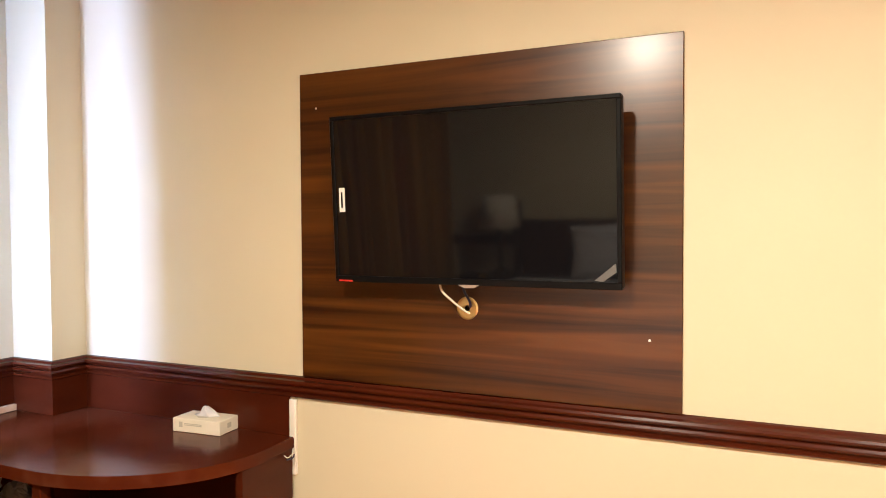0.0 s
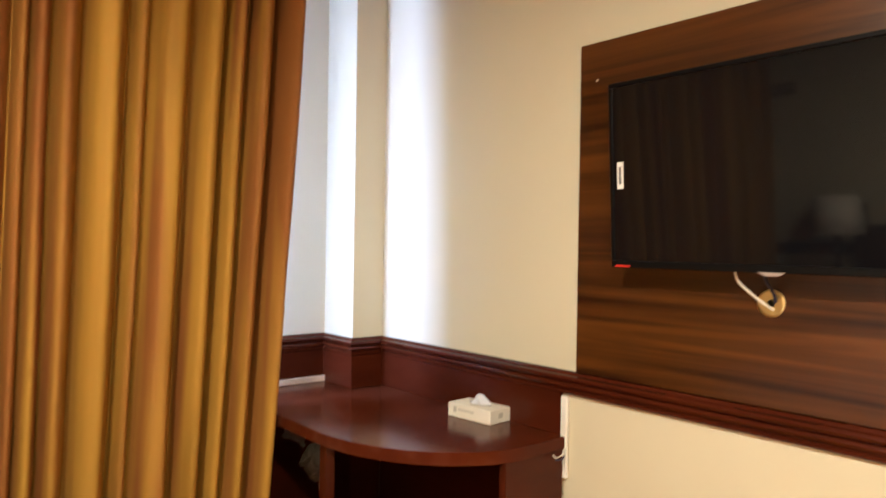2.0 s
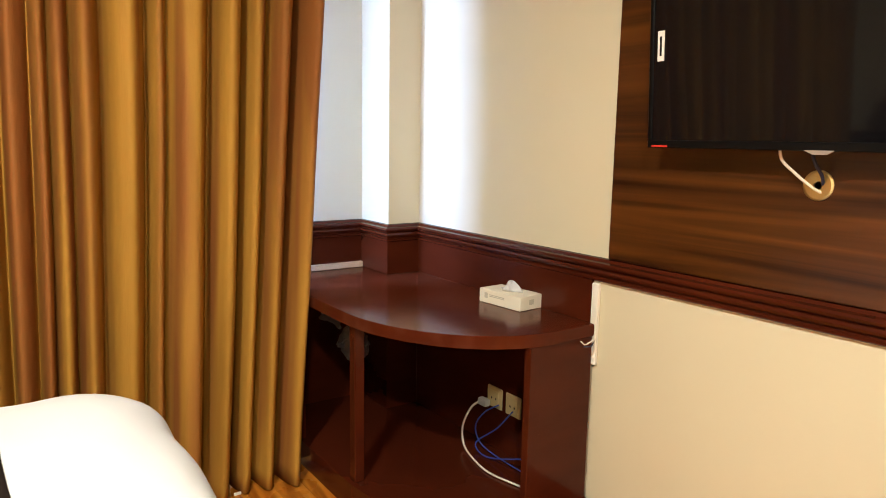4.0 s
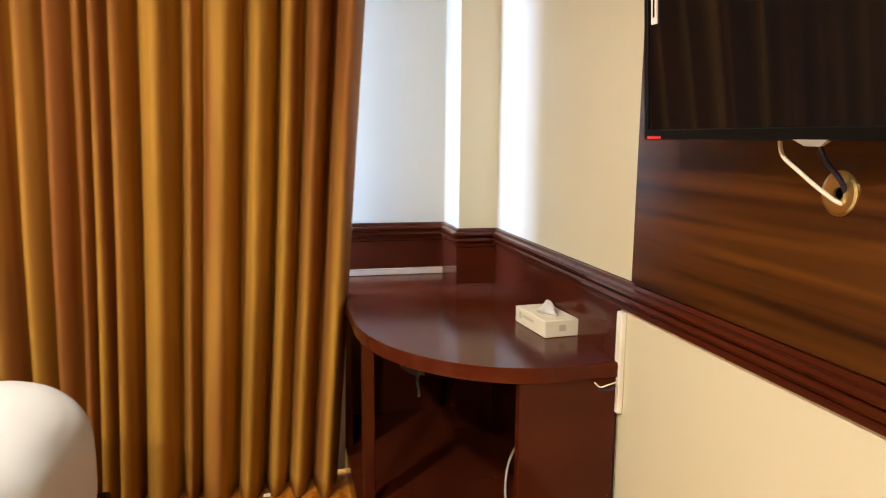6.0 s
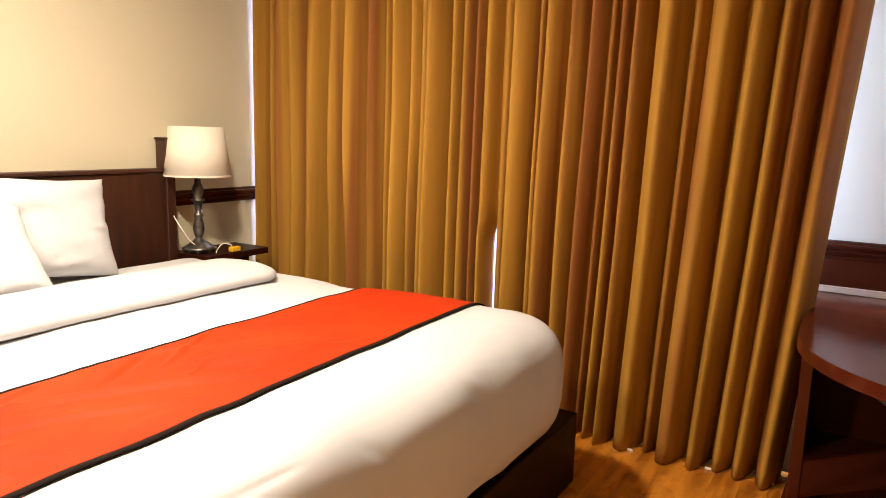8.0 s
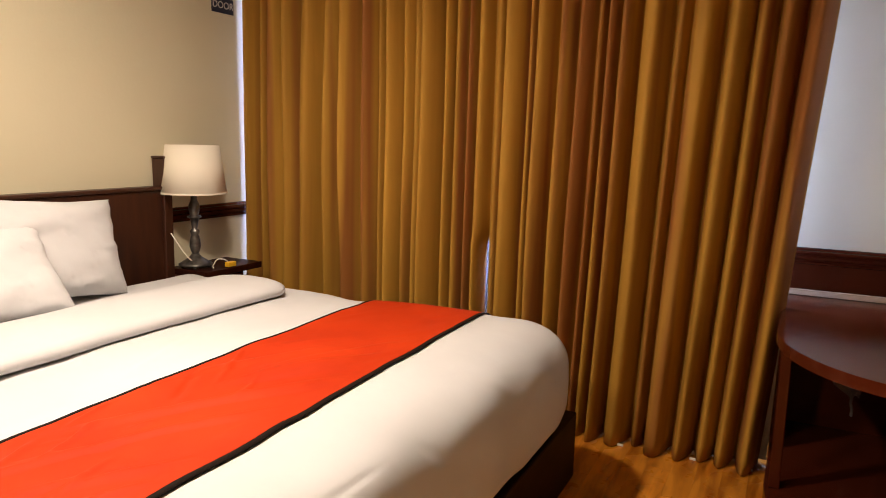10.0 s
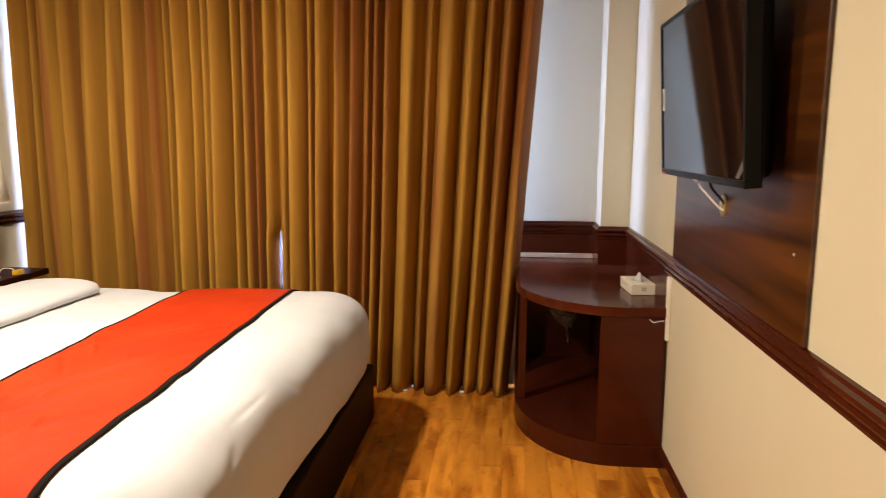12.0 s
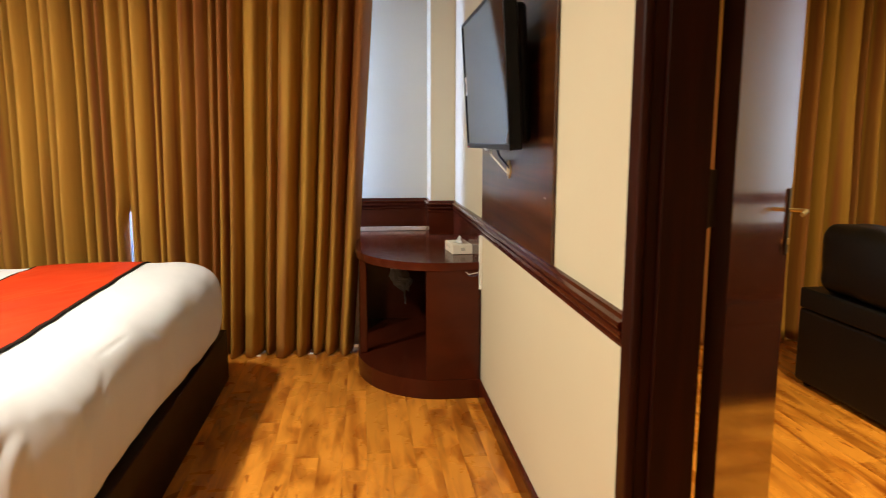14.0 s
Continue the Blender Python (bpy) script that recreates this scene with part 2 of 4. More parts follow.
wall("wall_television", (BACK_X, TV_Y, 0), (DOOR_A - 0.02, WALL2, CEIL), "cream painted wall carrying the wood television panel")
wall("wall_television_end", (DOOR_B, TV_Y, 0), (FAR_X, WALL2, CEIL), "cream painted wall beyond the doorway")
wall("wall_over_door", (DOOR_A - 0.02, TV_Y, DOOR_H), (DOOR_B, WALL2, CEIL), "cream painted wall over the doorway")
wall("wall_headboard", (BACK_X, HEAD_Y - 0.15, 0), (FAR_X, HEAD_Y, CEIL), "cream painted wall behind the bed head")
wall("wall_entrance", (FAR_X, HEAD_Y - 0.15, 0), (FAR_X + 0.15, LOUNGE_Y + 0.15, CEIL), "cream painted wall closing the suite")
wall("wall_lounge", (BACK_X, LOUNGE_Y, 0), (FAR_X, LOUNGE_Y + 0.15, CEIL), "cream painted far wall of the lounge")


def window_wall(prefix, y0, y1, a, b, sill, head):
    w = BACK_X - 0.2
    bm = bmesh.new()
    outer, inner = ((y0, 0), (y1, 0), (y1, CEIL), (y0, CEIL)), ((a, sill), (b, sill), (b, head), (a, head))
    loops = [[bm.verts.new((x, y, z)) for y, z in ring] for x in (w, BACK_X) for ring in (outer, inner)]
    o0, i0, o1, i1 = loops
    for k in range(4):
        m = (k + 1) % 4
        for q in ((o0[k], o0[m], i0[m], i0[k]), (o1[k], i1[k], i1[m], o1[m]), (o0[k], o1[k], o1[m], o0[m]), (i0[k], i0[m], i1[m], i1[k])):
            bm.faces.new(q)
    return setting(prefix, bm, PAINT, "cream painted outer wall with a wide window opening", "wall")


window_wall("wall_window_bedroom", HEAD_Y - 0.15, WALL2, -1.15, 0.95, 0.3, 2.3)
window_wall("wall_window_lounge", WALL2, LOUNGE_Y + 0.15, 3.0, 4.6, 0.3, 2.3)
setting("column", box((BACK_X, COL_Y, 0), (-2.365, TV_Y, CEIL)), PAINT, "white painted square column in the corner beside the desk", "column")
setting("ceiling", box((BACK_X - 0.2, HEAD_Y - 0.15, CEIL), (FAR_X + 0.15, LOUNGE_Y + 0.15, CEIL + 0.15)), CEILING, "plain off-white painted ceiling, colour darkened to cut bounced light", "ceiling")
floor = setting("floor", box((BACK_X - 0.2, HEAD_Y - 0.15, -0.2), (FAR_X + 0.15, 2.14, -0.008)), SUBFLOOR, "glossy honey-brown wood laminate floor", "floor")
floor_2 = setting("floor_lounge", box((BACK_X - 0.2, 2.14, -0.2), (FAR_X + 0.15, LOUNGE_Y + 0.15, -0.008)), SUBFLOOR, "glossy honey-brown wood laminate floor of the lounge", "floor")

ROOMLAMP = mat("lamp_diffuser", (0.9, 0.85, 0.75), 0.5)


def downlight(x, y, power, color=(1.0, 0.885, 0.72)):
    """A recessed round ceiling lamp: ring, diffuser, and the light it gives."""
    t = thing("ceiling_light", "round recessed warm ceiling light with a white ring", "ceiling light", "ceiling lights", at=(x, y, CEIL))
    part("ring", lathe([(0.115, CEIL), (0.115, CEIL - 0.010), (0.10, CEIL - 0.016), (0.09, CEIL - 0.004)], x, y, 32, caps=False), WHITEPLASTIC, t)
    part("diffuser", lathe([(0.09, CEIL - 0.003), (0.09, CEIL - 0.006)], x, y, 32), ROOMLAMP, t)
    d = bpy.data.lights.new("ceiling_lamp", "AREA")
    d.shape, d.size, d.energy, d.color = "DISK", 0.16, power, color
    new("ceiling_lamp", d).matrix_world = pose(x, y, CEIL - 0.02)
    return t


downlight(-0.40, 0.06, LAMP_W * 0.90)
downlight(0.95, 0.04, LAMP_W * 0.88)
downlight(0.40, 3.60, LAMP_W * 1.35, (1.0, 0.80, 0.44))

# chair rail, splash panels and skirting
RAIL_PROFILE = [(0.0, 0.845), (0.010, 0.845), (0.016, 0.849), (0.017, 0.857), (0.011, 0.861), (0.011, 0.866), (0.021, 0.869), (0.024, 0.876), (0.021, 0.883), (0.015, 0.886), (0.015, 0.890), (0.027, 0.893), (0.030, 0.900), (0.027, 0.907), (0.015, 0.911), (0.010, 0.919), (0.0, 0.922)]


def rail(name, stops, label, lift=0.0, profile=RAIL_PROFILE):
    """A moulding along plan points (x, y, nx, ny): nx, ny is the outward push of the profile at that point."""
    rings = [[(x + nx * d, y + ny * d, z + lift) for d, z in profile] for x, y, nx, ny in stops]
    return setting(name, loft(rings), LACQUER, label, "trim")


rail("trim_chair_rail", [(0.634, TV_Y, 0, -1), (-2.365, TV_Y, 1, -1), (-2.365, COL_Y, 1, -1), (BACK_X, COL_Y, 1, -1), (BACK_X, 1.2, 1, 0)],
     "glossy red-brown moulded wooden chair rail on the cream wall")
rail("trim_headboard_rail", [(BACK_X, HEAD_Y, 0, 1), (-1.52, HEAD_Y, 0, 1)], "dark wooden chair rail beside the bed head", 0.066)
rail("trim_lounge_rail", [(BACK_X, LOUNGE_Y, 0, -1), (FAR_X, LOUNGE_Y, 0, -1)], "dark wooden chair rail on the lounge wall")
SKIRT = [(0.0, 0.0), (0.018, 0.0), (0.018, 0.075), (0.012, 0.088), (0.0, 0.092)]
rail("baseboard_television", [(-1.298, TV_Y, 0, -1), (0.634, TV_Y, 0, -1)], "dark red-brown wooden skirting board", profile=SKIRT)
rail("baseboard_headboard", [(BACK_X, HEAD_Y, 0, 1), (FAR_X, HEAD_Y, 0, 1)], "dark red-brown wooden skirting board", profile=SKIRT)
rail("baseboard_lounge", [(BACK_X, LOUNGE_Y, 0, -1), (FAR_X, LOUNGE_Y, 0, -1)], "dark red-brown wooden skirting board", profile=SKIRT)
rail("baseboard_lounge_near", [(0.62, WALL2, 0, 1), (BACK_X, WALL2, 0, 1)], "dark red-brown wooden skirting board", profile=SKIRT)


# windows behind the curtains
GLASS = mat("window_glass", (1, 1, 1), 0.02)
GLASS.node_tree.nodes["Principled BSDF"].inputs["Transmission Weight"].default_value = 1.0
ALU = mat("white_window_frame", (0.75, 0.75, 0.74), 0.4)


def window(name, a, b, sill, head):
    t = thing(name, "white framed window hidden behind the drawn curtain", "window", kind="structure", at=(BACK_X - 0.1, (a + b) / 2, sill))
    x0, x1 = BACK_X - 0.13, BACK_X - 0.08
    bm = bmesh.new()
    for lo, hi in (((x0, a, sill), (x1, b, sill + 0.05)), ((x0, a, head - 0.05), (x1, b, head)), ((x0, a, sill + 0.05), (x1, a + 0.05, head - 0.05)),
                   ((x0, b - 0.05, sill + 0.05), (x1, b, head - 0.05)), ((x0, (a + b) / 2 - 0.03, sill + 0.05), (x1, (a + b) / 2 + 0.03, head - 0.05))):
        add_box(bm, lo, hi)
    part("window_frame", bm, ALU, t)
    for lo, hi in ((a + 0.05, (a + b) / 2 - 0.03), ((a + b) / 2 + 0.03, b - 0.05)):
        p = part("pane", box((x0 + 0.02, lo, sill + 0.05), (x0 + 0.026, hi, head - 0.05)), GLASS, t)
        p.visible_shadow = False
    part("window_sill", box((BACK_X - 0.08, a, sill - 0.02), (BACK_X + 0.03, b, sill), 0.004), ALU, t)
    return t


window("window_1", -1.15, 0.95, 0.3, 2.3)
window("window_2", 3.0, 4.6, 0.3, 2.3)


# ---- curtains ----
def curtain_panel(name, parent, folds, last, x0, end, anchor, z0, z1, seed, edge_taper=None, swell=1.0):
    """A pleated sheet. Each fold (start, crest) swells fast, is highest at that share of its width and falls into a sharp valley; the sheet swings out below by 'end'."""
    rnd = random.Random(seed)
    cols = []
    for k, (a, crest) in enumerate(folds):
        w = (folds[k + 1][0] if k + 1 < len(folds) else last) - a
        deep = swell * min(0.165, 1.5 * w) * rnd.uniform(0.88, 1.1)
        over = 0.07 * w
        if k == 0 and edge_taper is slit_right:
            deep, crest, over = deep * 0.7, 0.6, 0.0
        n = max(14, int(w / 0.006))
        for i in range(n):
            q = min(1.0, max(0.0, (i / n - 0.05) / 0.9))
            p = 0.5 * q / crest if q < crest else 0.5 + 0.5 * (q - crest) / (1 - crest)
            bulge = max(0.0, math.sin(math.pi * p)) ** 0.85
            dent = 0.009 * math.sin(4 * math.pi * q) * bulge if w > 0.13 else 0.0
            cols.append((a + w * i / n - over * bulge * (1 - q), deep * bulge + dent, q))
    cols.append((last, 0.0, 0.0))
    rows = [z0 + (z1 - z0) * k / 36 for k in range(37)]
    bm = bmesh.new()
    grid = []
    for z in rows:
        line = []
        low = 1 - (z - z0) / (z1 - z0)
        for y, d, s in cols:
            yy = anchor + (y - anchor) * end(z)
            wob = 0.012 * low * noise.noise((y * 6.0, z * 1.2, seed)) + 0.010 * noise.noise((y * 2.1, z * 0.5, seed + 9))
            squeeze = 1 + 0.25 * noise.noise((y * 3.4, z * 0.9, seed + 3))
            ff = 0.003 * noise.noise((y * 38, z * 1.5, seed)) + 0.004 * noise.noise((y * 17, z * 0.7, seed + 5))
            zz = z + (0.004 * noise.noise((y * 7.0, 0.3, seed)) if z == z0 else 0)
            yy += 0.008 * noise.noise((y * 3.7, z * 0.75, seed + 14)) * min(1.0, 6 * abs(y - cols[0][0]), 6 * abs(y - last))
            if edge_taper:
                yy += edge_taper(y, z)
            line.append(bm.verts.new((x0 + d * squeeze * (0.85 + 0.2 * low) + wob + ff, yy + wob * 0.5, zz)))
        grid.append(line)
    for r0, r1 in zip(grid, grid[1:]):
        for i in range(len(r0) - 1):
            bm.faces.new((r0[i], r0[i + 1], r1[i + 1], r1[i]))
    ob = part(name, bm, CURTAIN, parent, smooth=True)
    so = ob.modifiers.new("thickness", "SOLIDIFY")
    so.thickness, so.offset = 0.003, 0
    return ob


def slit_left(y, z):
    if y < 0.107:
        return 0.0
    k = (y - 0.107) / 0.06
    return k * (0.022 if z > 0.95 else 0.022 - 0.025 * min(1, (0.95 - z) / 0.10))


def slit_right(y, z):
    return 0.004 * min(1, max(0.0, (0.95 - z) / 0.10)) * max(0.0, 1 - (y - 0.168) / 0.08) if y < 0.25 else 0.0


RIGHT = [(0.168, 0.5), (0.243, 0.26), (0.345, 0.5), (0.392, 0.36), (0.492, 0.38), (0.578, 0.30), (0.655, 0.5), (0.703, 0.4), (0.765, 0.36), (0.848, 0.45), (0.985, 0.5), (1.045, 0.38), (1.18, 0.42), (1.29, 0.38), (1.375, 0.36), (1.47, 0.45)]
LEFT = [(-1.290, 0.5), (-1.20, 0.45), (-1.143, 0.4), (-1.09, 0.3), (-0.988, 0.4), (-0.872, 0.4), (-0.73, 0.36), (-0.628, 0.36), (-0.508, 0.26), (-0.43, 0.5), (-0.374, 0.36),
        (-0.285, 0.4), (-0.222, 0.4), (-0.154, 0.3), (-0.06, 0.5), (-0.004, 0.4), (0.06, 0.4), (0.107, 0.5)]
curtain_r = thing("curtain", "long gold-brown pleated fabric curtain drawn beside the desk", "curtain", "window curtains", at=(-2.2, 0.85, 0.03))
curtain_panel("cloth", curtain_r, RIGHT, 1.568, -2.238, lambda z: 0.925 + 0.05 * z, 0.168, 0.005, 2.40, 4, slit_right)
curtain_l = thing("curtain", "long gold-brown pleated fabric curtain drawn beside the bed", "curtain", "window curtains", at=(-2.2, -0.6, 0.03))
curtain_panel("cloth", curtain_l, LEFT, 0.166, -2.220, lambda z: 1.0, 0.166, 0.005, 2.40, 11, slit_left, 1.25)
LOUNGEV = [(2.7 + 0.115 * i + 0.03 * math.sin(i * 2.3), 0.45 + 0.15 * math.sin(i * 1.7)) for i in range(20)]
curtain_2 = thing("curtain", "long gold-brown pleated fabric curtain in the lounge", "curtain", "window curtains", at=(-2.2, 4.4, 0.03))
curtain_panel("cloth", curtain_2, LOUNGEV, 5.0, -2.22, lambda z: 1.0, 4.4, 0.005, 2.40, 23)
for cur, y0, y1 in ((curtain_r, 0.17, 1.56), (curtain_l, -1.28, 0.165), (curtain_2, 2.7, 5.0)):
    part("curtain_track", box((-2.30, y0, 2.40), (-2.14, y1, 2.45), 0.004), WHITEPLASTIC, cur)
LINING = mat("white_lining", (0.74, 0.74, 0.72), 0.8)
for cur, y0, y1 in ((curtain_r, 0.19, 1.50), (curtain_l, -1.25, 0.135), (curtain_2, 2.72, 4.97)):
    bm = bmesh.new()
    n = int((y1 - y0) / 0.02)
    low = [bm.verts.new((-2.264 + 0.006 * math.sin(k * 0.9), y0 + (y1 - y0) * k / n, 0.02)) for k in range(n + 1)]
    top = [bm.verts.new((-2.260 + 0.004 * math.sin(k * 0.9), y0 + (y1 - y0) * k / n * (1.03 if cur is curtain_r else 1), 2.40)) for k in range(n + 1)]
    for k in range(n):
        bm.faces.new((low[k], low[k + 1], top[k + 1], top[k]))
    thicken(part("lining", bm, LINING, cur, "white lining cloth", smooth=True), 0.002)
# white hem weights peeping out under the folds
for y, x in ((0.896, -2.128), (0.965, -2.235), (1.16, -2.20), (1.21, -2.14), (1.44, -2.15)):
    part("hem_tab", box((x - 0.004, y - 0.013, 0.001), (x + 0.003, y + 0.013, 0.011), 0.001), WHITEPLASTIC, curtain_r, "white hem weight")

# ---- television panel ----
panel = thing("wall_panel", "large walnut laminate wall panel behind the television", "wall panel", at=(-0.625, TV_Y, 0.922))
part("board", box((-1.26, 2.112, 0.923), (0.012, TV_Y - 0.001, 1.978), 0.002), LAMINATE, panel)
for x, z in ((-0.076, 1.124), (-1.192, 1.857)):
    part("screw_cap", lathe([(0.004, 0), (0.0035, 0.001), (0.0, 0.0014)], 0, 0, 12), WHITEPLASTIC, panel, "white screw cap")
    s = bpy.data.objects[panel.children[-1].name]
    s.data.transform(pose(x, 2.112, z, 90, 0, 0))
# cable outlet
outlet = thing("cable_outlet", "round brass cable outlet plate set in the wood panel", "outlet", at=(-0.63, 2.12, 1.192))
bm = lathe([(0.036, 0), (0.036, 0.003), (0.031, 0.0045), (0.010, 0.004), (0.009, -0.0)], 0, 0, 32)
bm.transform(pose(-0.63, 2.112, 1.192, 90, 0, 0))
part("plate", bm, BRASS, outlet)
CABLEWHITE = mat("white_cable", (0.75, 0.7, 0.6), 0.45)
CABLEBLUE = mat("blue_cable", (0.02, 0.06, 0.35), 0.45)
CABLEDARK = mat("dark_blue_cable", (0.01, 0.015, 0.05), 0.45)
c = part("antenna_cable", tube([(-0.70, 2.05, 1.285), (-0.69, 2.05, 1.25), (-0.67, 2.07, 1.222), (-0.645, 2.09, 1.195), (-0.625, 2.105, 1.178), (-0.622, 2.12, 1.176)], 0.0036), CABLEWHITE, smooth=True)
tagged(c, "white antenna cable from television to brass outlet", "cable")
c = part("television_cable", tube([(-0.63, 2.06, 1.28), (-0.622, 2.07, 1.245), (-0.616, 2.095, 1.215), (-0.622, 2.12, 1.185)], 0.0042), CABLEDARK, smooth=True)
tagged(c, "dark blue television cable entering the brass outlet", "cable")

# ---- television ----
TX0, TX1, TZ0, TZ1, TYF = -1.05, -0.133, 1.272, 1.800, 1.992
tv = thing("television", "large black flat-screen television mounted on the wood panel", "television", at=((TX0 + TX1) / 2, 2.12, 1.54))
bm = box((TX0, TYF + 0.006, TZ0), (TX1, TYF + 0.045, TZ1), 0.006, 2)
part("casing", bm, TVPLASTIC, tv)
bm = bmesh.new()
B = 0.013
for lo, hi in (((TX0, TYF, TZ0), (TX1, TYF + 0.012, TZ0 + 0.02)), ((TX0, TYF, TZ1 - B), (TX1, TYF + 0.012, TZ1)), ((TX0, TYF, TZ0 + 0.02), (TX0 + B, TYF + 0.012, TZ1 - B)), ((TX1 - B, TYF, TZ0 + 0.02), (TX1, TYF + 0.012, TZ1 - B))):
    add_box(bm, lo, hi, 0.002)
bezel = part("bezel", bm, TVPLASTIC, tv)
screen = part("screen", box((TX0 + B, TYF + 0.004, TZ0 + 0.02), (TX1 - B, TYF + 0.008, TZ1 - B)), SCREEN, tv, "dark glossy screen")
back_box = part("back_box", box((TX0 + 0.05, TYF + 0.045, TZ0 + 0.02), (TX1 - 0.05, TYF + 0.088, TZ1 - 0.06), 0.02, 3), TVPLASTIC, tv)
part("wall_bracket", box((TX0 + 0.25, TYF + 0.070, TZ0 + 0.12), (TX1 - 0.25, 2.111, TZ1 - 0.16), 0.004), TVPLASTIC, tv)
part("logo_tab", loft([[(-0.62, TYF, 1.274), (-0.55, TYF, 1.274), (-0.57, TYF + 0.004, 1.264), (-0.60, TYF + 0.004, 1.264)], [(-0.62, TYF + 0.01, 1.274), (-0.55, TYF + 0.01, 1.274), (-0.57, TYF + 0.01, 1.264), (-0.60, TYF + 0.01, 1.264)]]), mat("silver_plastic", (0.6, 0.6, 0.58), 0.3, 0.5), bezel, "silver logo tab")
STICKER = mat("white_sticker", (0.78, 0.76, 0.7), 0.5)
part("energy_sticker", box((-1.024, TYF + 0.001, 1.497), (-1.004, TYF + 0.0036, 1.574)), STICKER, screen, "white paper sticker")
part("sticker_print", box((-1.017, TYF + 0.0004, 1.51), (-1.011, TYF + 0.003, 1.56)), TVPLASTIC, screen, "black bar of print")
REDMARK = mat("red_mark", (0.6, 0.03, 0.02), 0.4)
part("brand_mark", box((-1.035, TYF - 0.001, 1.2735), (-0.985, TYF + 0.002, 1.279)), REDMARK, bezel, "small red brand mark")
FILM = mat("torn_film", (0.10, 0.10, 0.095), 0.3)
part("torn_sticker", loft([[(-0.21, TYF + 0.003, 1.296), (-0.15, TYF + 0.003, 1.345), (-0.149, TYF + 0.003, 1.32), (-0.185, TYF + 0.003, 1.294)], [(-0.21, TYF + 0.0038, 1.296), (-0.15, TYF + 0.0038, 1.345), (-0.149, TYF + 0.0038, 1.32), (-0.185, TYF + 0.0038, 1.294)]]), FILM, screen, "torn remains of clear sticker")

# the set hangs tilted, its upper edge leaning into the room
TILT = pose(0, 2.0, 1.536, 3.4) @ pose(0, -2.0, -1.536)
for ob in tv.children_recursive:
    if not ob.name.startswith("wall_bracket"):
        ob.data.transform(TILT)


# ---- desk in the corner ----
def desk_outline(inset=0.0, x_back=BACK_X + 0.002):
    pts = [(-1.298 - inset, TV_Y - 0.002), (-1.298 - inset, 1.94)]
    cx, cy, rx, ry = -1.85, 1.94, 0.552 - inset, 0.445 - inset
    for i in range(1, 25):
        a = math.pi / 2 * i / 24
        pts.append((cx + rx * math.cos(a), cy - ry * math.sin(a)))
    pts += [(-2.25, 1.50 + inset), (x_back, 1.50 + inset), (x_back, COL_Y - 0.0015), (-2.3635, COL_Y - 0.0015), (-2.3635, TV_Y - 0.002)]
    return pts


desk = thing("corner_desk", "glossy red-brown wooden corner desk with a rounded front", "desk", at=(-1.85, 1.9, 0.0))
part("desktop", prism(desk_outline(), 0.664, 0.705, 0.006), DESKWOOD, desk)
part("plinth", prism(desk_outline(0.004), 0.0, 0.10, 0.004), LACQUER, desk)
part("side_panel", box((-1.335, 1.845, 0.10), (-1.306, TV_Y - 0.014, 0.664), 0.002), LACQUER, desk)
part("leg", box((-1.855, 1.515, 0.10), (-1.815, 1.553, 0.664), 0.003), LACQUER, desk)
part("back_panel", box((-2.352, TV_Y - 0.012, 0.10), (-1.32, TV_Y - 0.002, 0.664)), LACQUER, desk)
part("column_panel", box((-2.364, COL_Y - 0.012, 0.10), (-2.3525, TV_Y - 0.012, 0.664)), LACQUER, desk)
part("column_side_panel", box((BACK_X + 0.012, COL_Y - 0.012, 0.10), (-2.364, COL_Y - 0.001, 0.664)), LACQUER, desk)
part("recess_panel", box((BACK_X + 0.001, 1.50, 0.10), (BACK_X + 0.012, COL_Y - 0.001, 0.664)), LACQUER, desk)
# unseen board added behind the curtain to keep daylight out from under the desk
part("end_panel", box((BACK_X + 0.014, 1.502, 0.10), (-2.26, 1.53, 0.664)), LACQUER, desk)
part("splash_back", box((-2.352, TV_Y - 0.012, 0.706), (-1.322, TV_Y - 0.001, 0.846)), LACQUER, desk)
part("column_splash", box((-2.364, COL_Y - 0.012, 0.706), (-2.352, TV_Y - 0.012, 0.846)), LACQUER, desk)
part("column_side_splash", box((BACK_X + 0.012, COL_Y - 0.012, 0.706), (-2.364, COL_Y - 0.001, 0.846)), LACQUER, desk)
part("recess_splash", box((BACK_X + 0.001, 1.2, 0.706), (BACK_X + 0.012, COL_Y - 0.012, 0.846)), LACQUER, desk)
LATH = vary(mat("pale_lath", (0.6, 0.5, 0.4), 0.5), (0.50, 0.36, 0.22), (0.60, 0.45, 0.29), 12.0, (1, 0.5, 1))
c = part("wooden_lath", box((BACK_X + 0.013, 1.35, 0.706), (BACK_X + 0.032, COL_Y - 0.013, 0.732), 0.002), LATH)
tagged(c, "thin pale wooden lath lying along the desk back", "lath")

# white cable trunking and wires at the desk's side
trunk = thing("cable_trunking", "white plastic cable trunking on the wall beside the desk", "trunking", at=(-1.3, TV_Y, 0.57))
part("cover", box((-1.319, 2.108, 0.568), (-1.291, TV_Y, 0.838), 0.003), WHITEPLASTIC, trunk)
part("wire", tube([(-1.292, 2.10, 0.655), (-1.285, 2.075, 0.652), (-1.286, 2.055, 0.648), (-1.289, 2.04, 0.66)], 0.002), CABLEWHITE, trunk, "loose white wire end")
part("wire", tube([(-1.292, 2.10, 0.645), (-1.283, 2.08, 0.640), (-1.285, 2.05, 0.642)], 0.0025), CABLEDARK, trunk, "loose dark wire end")

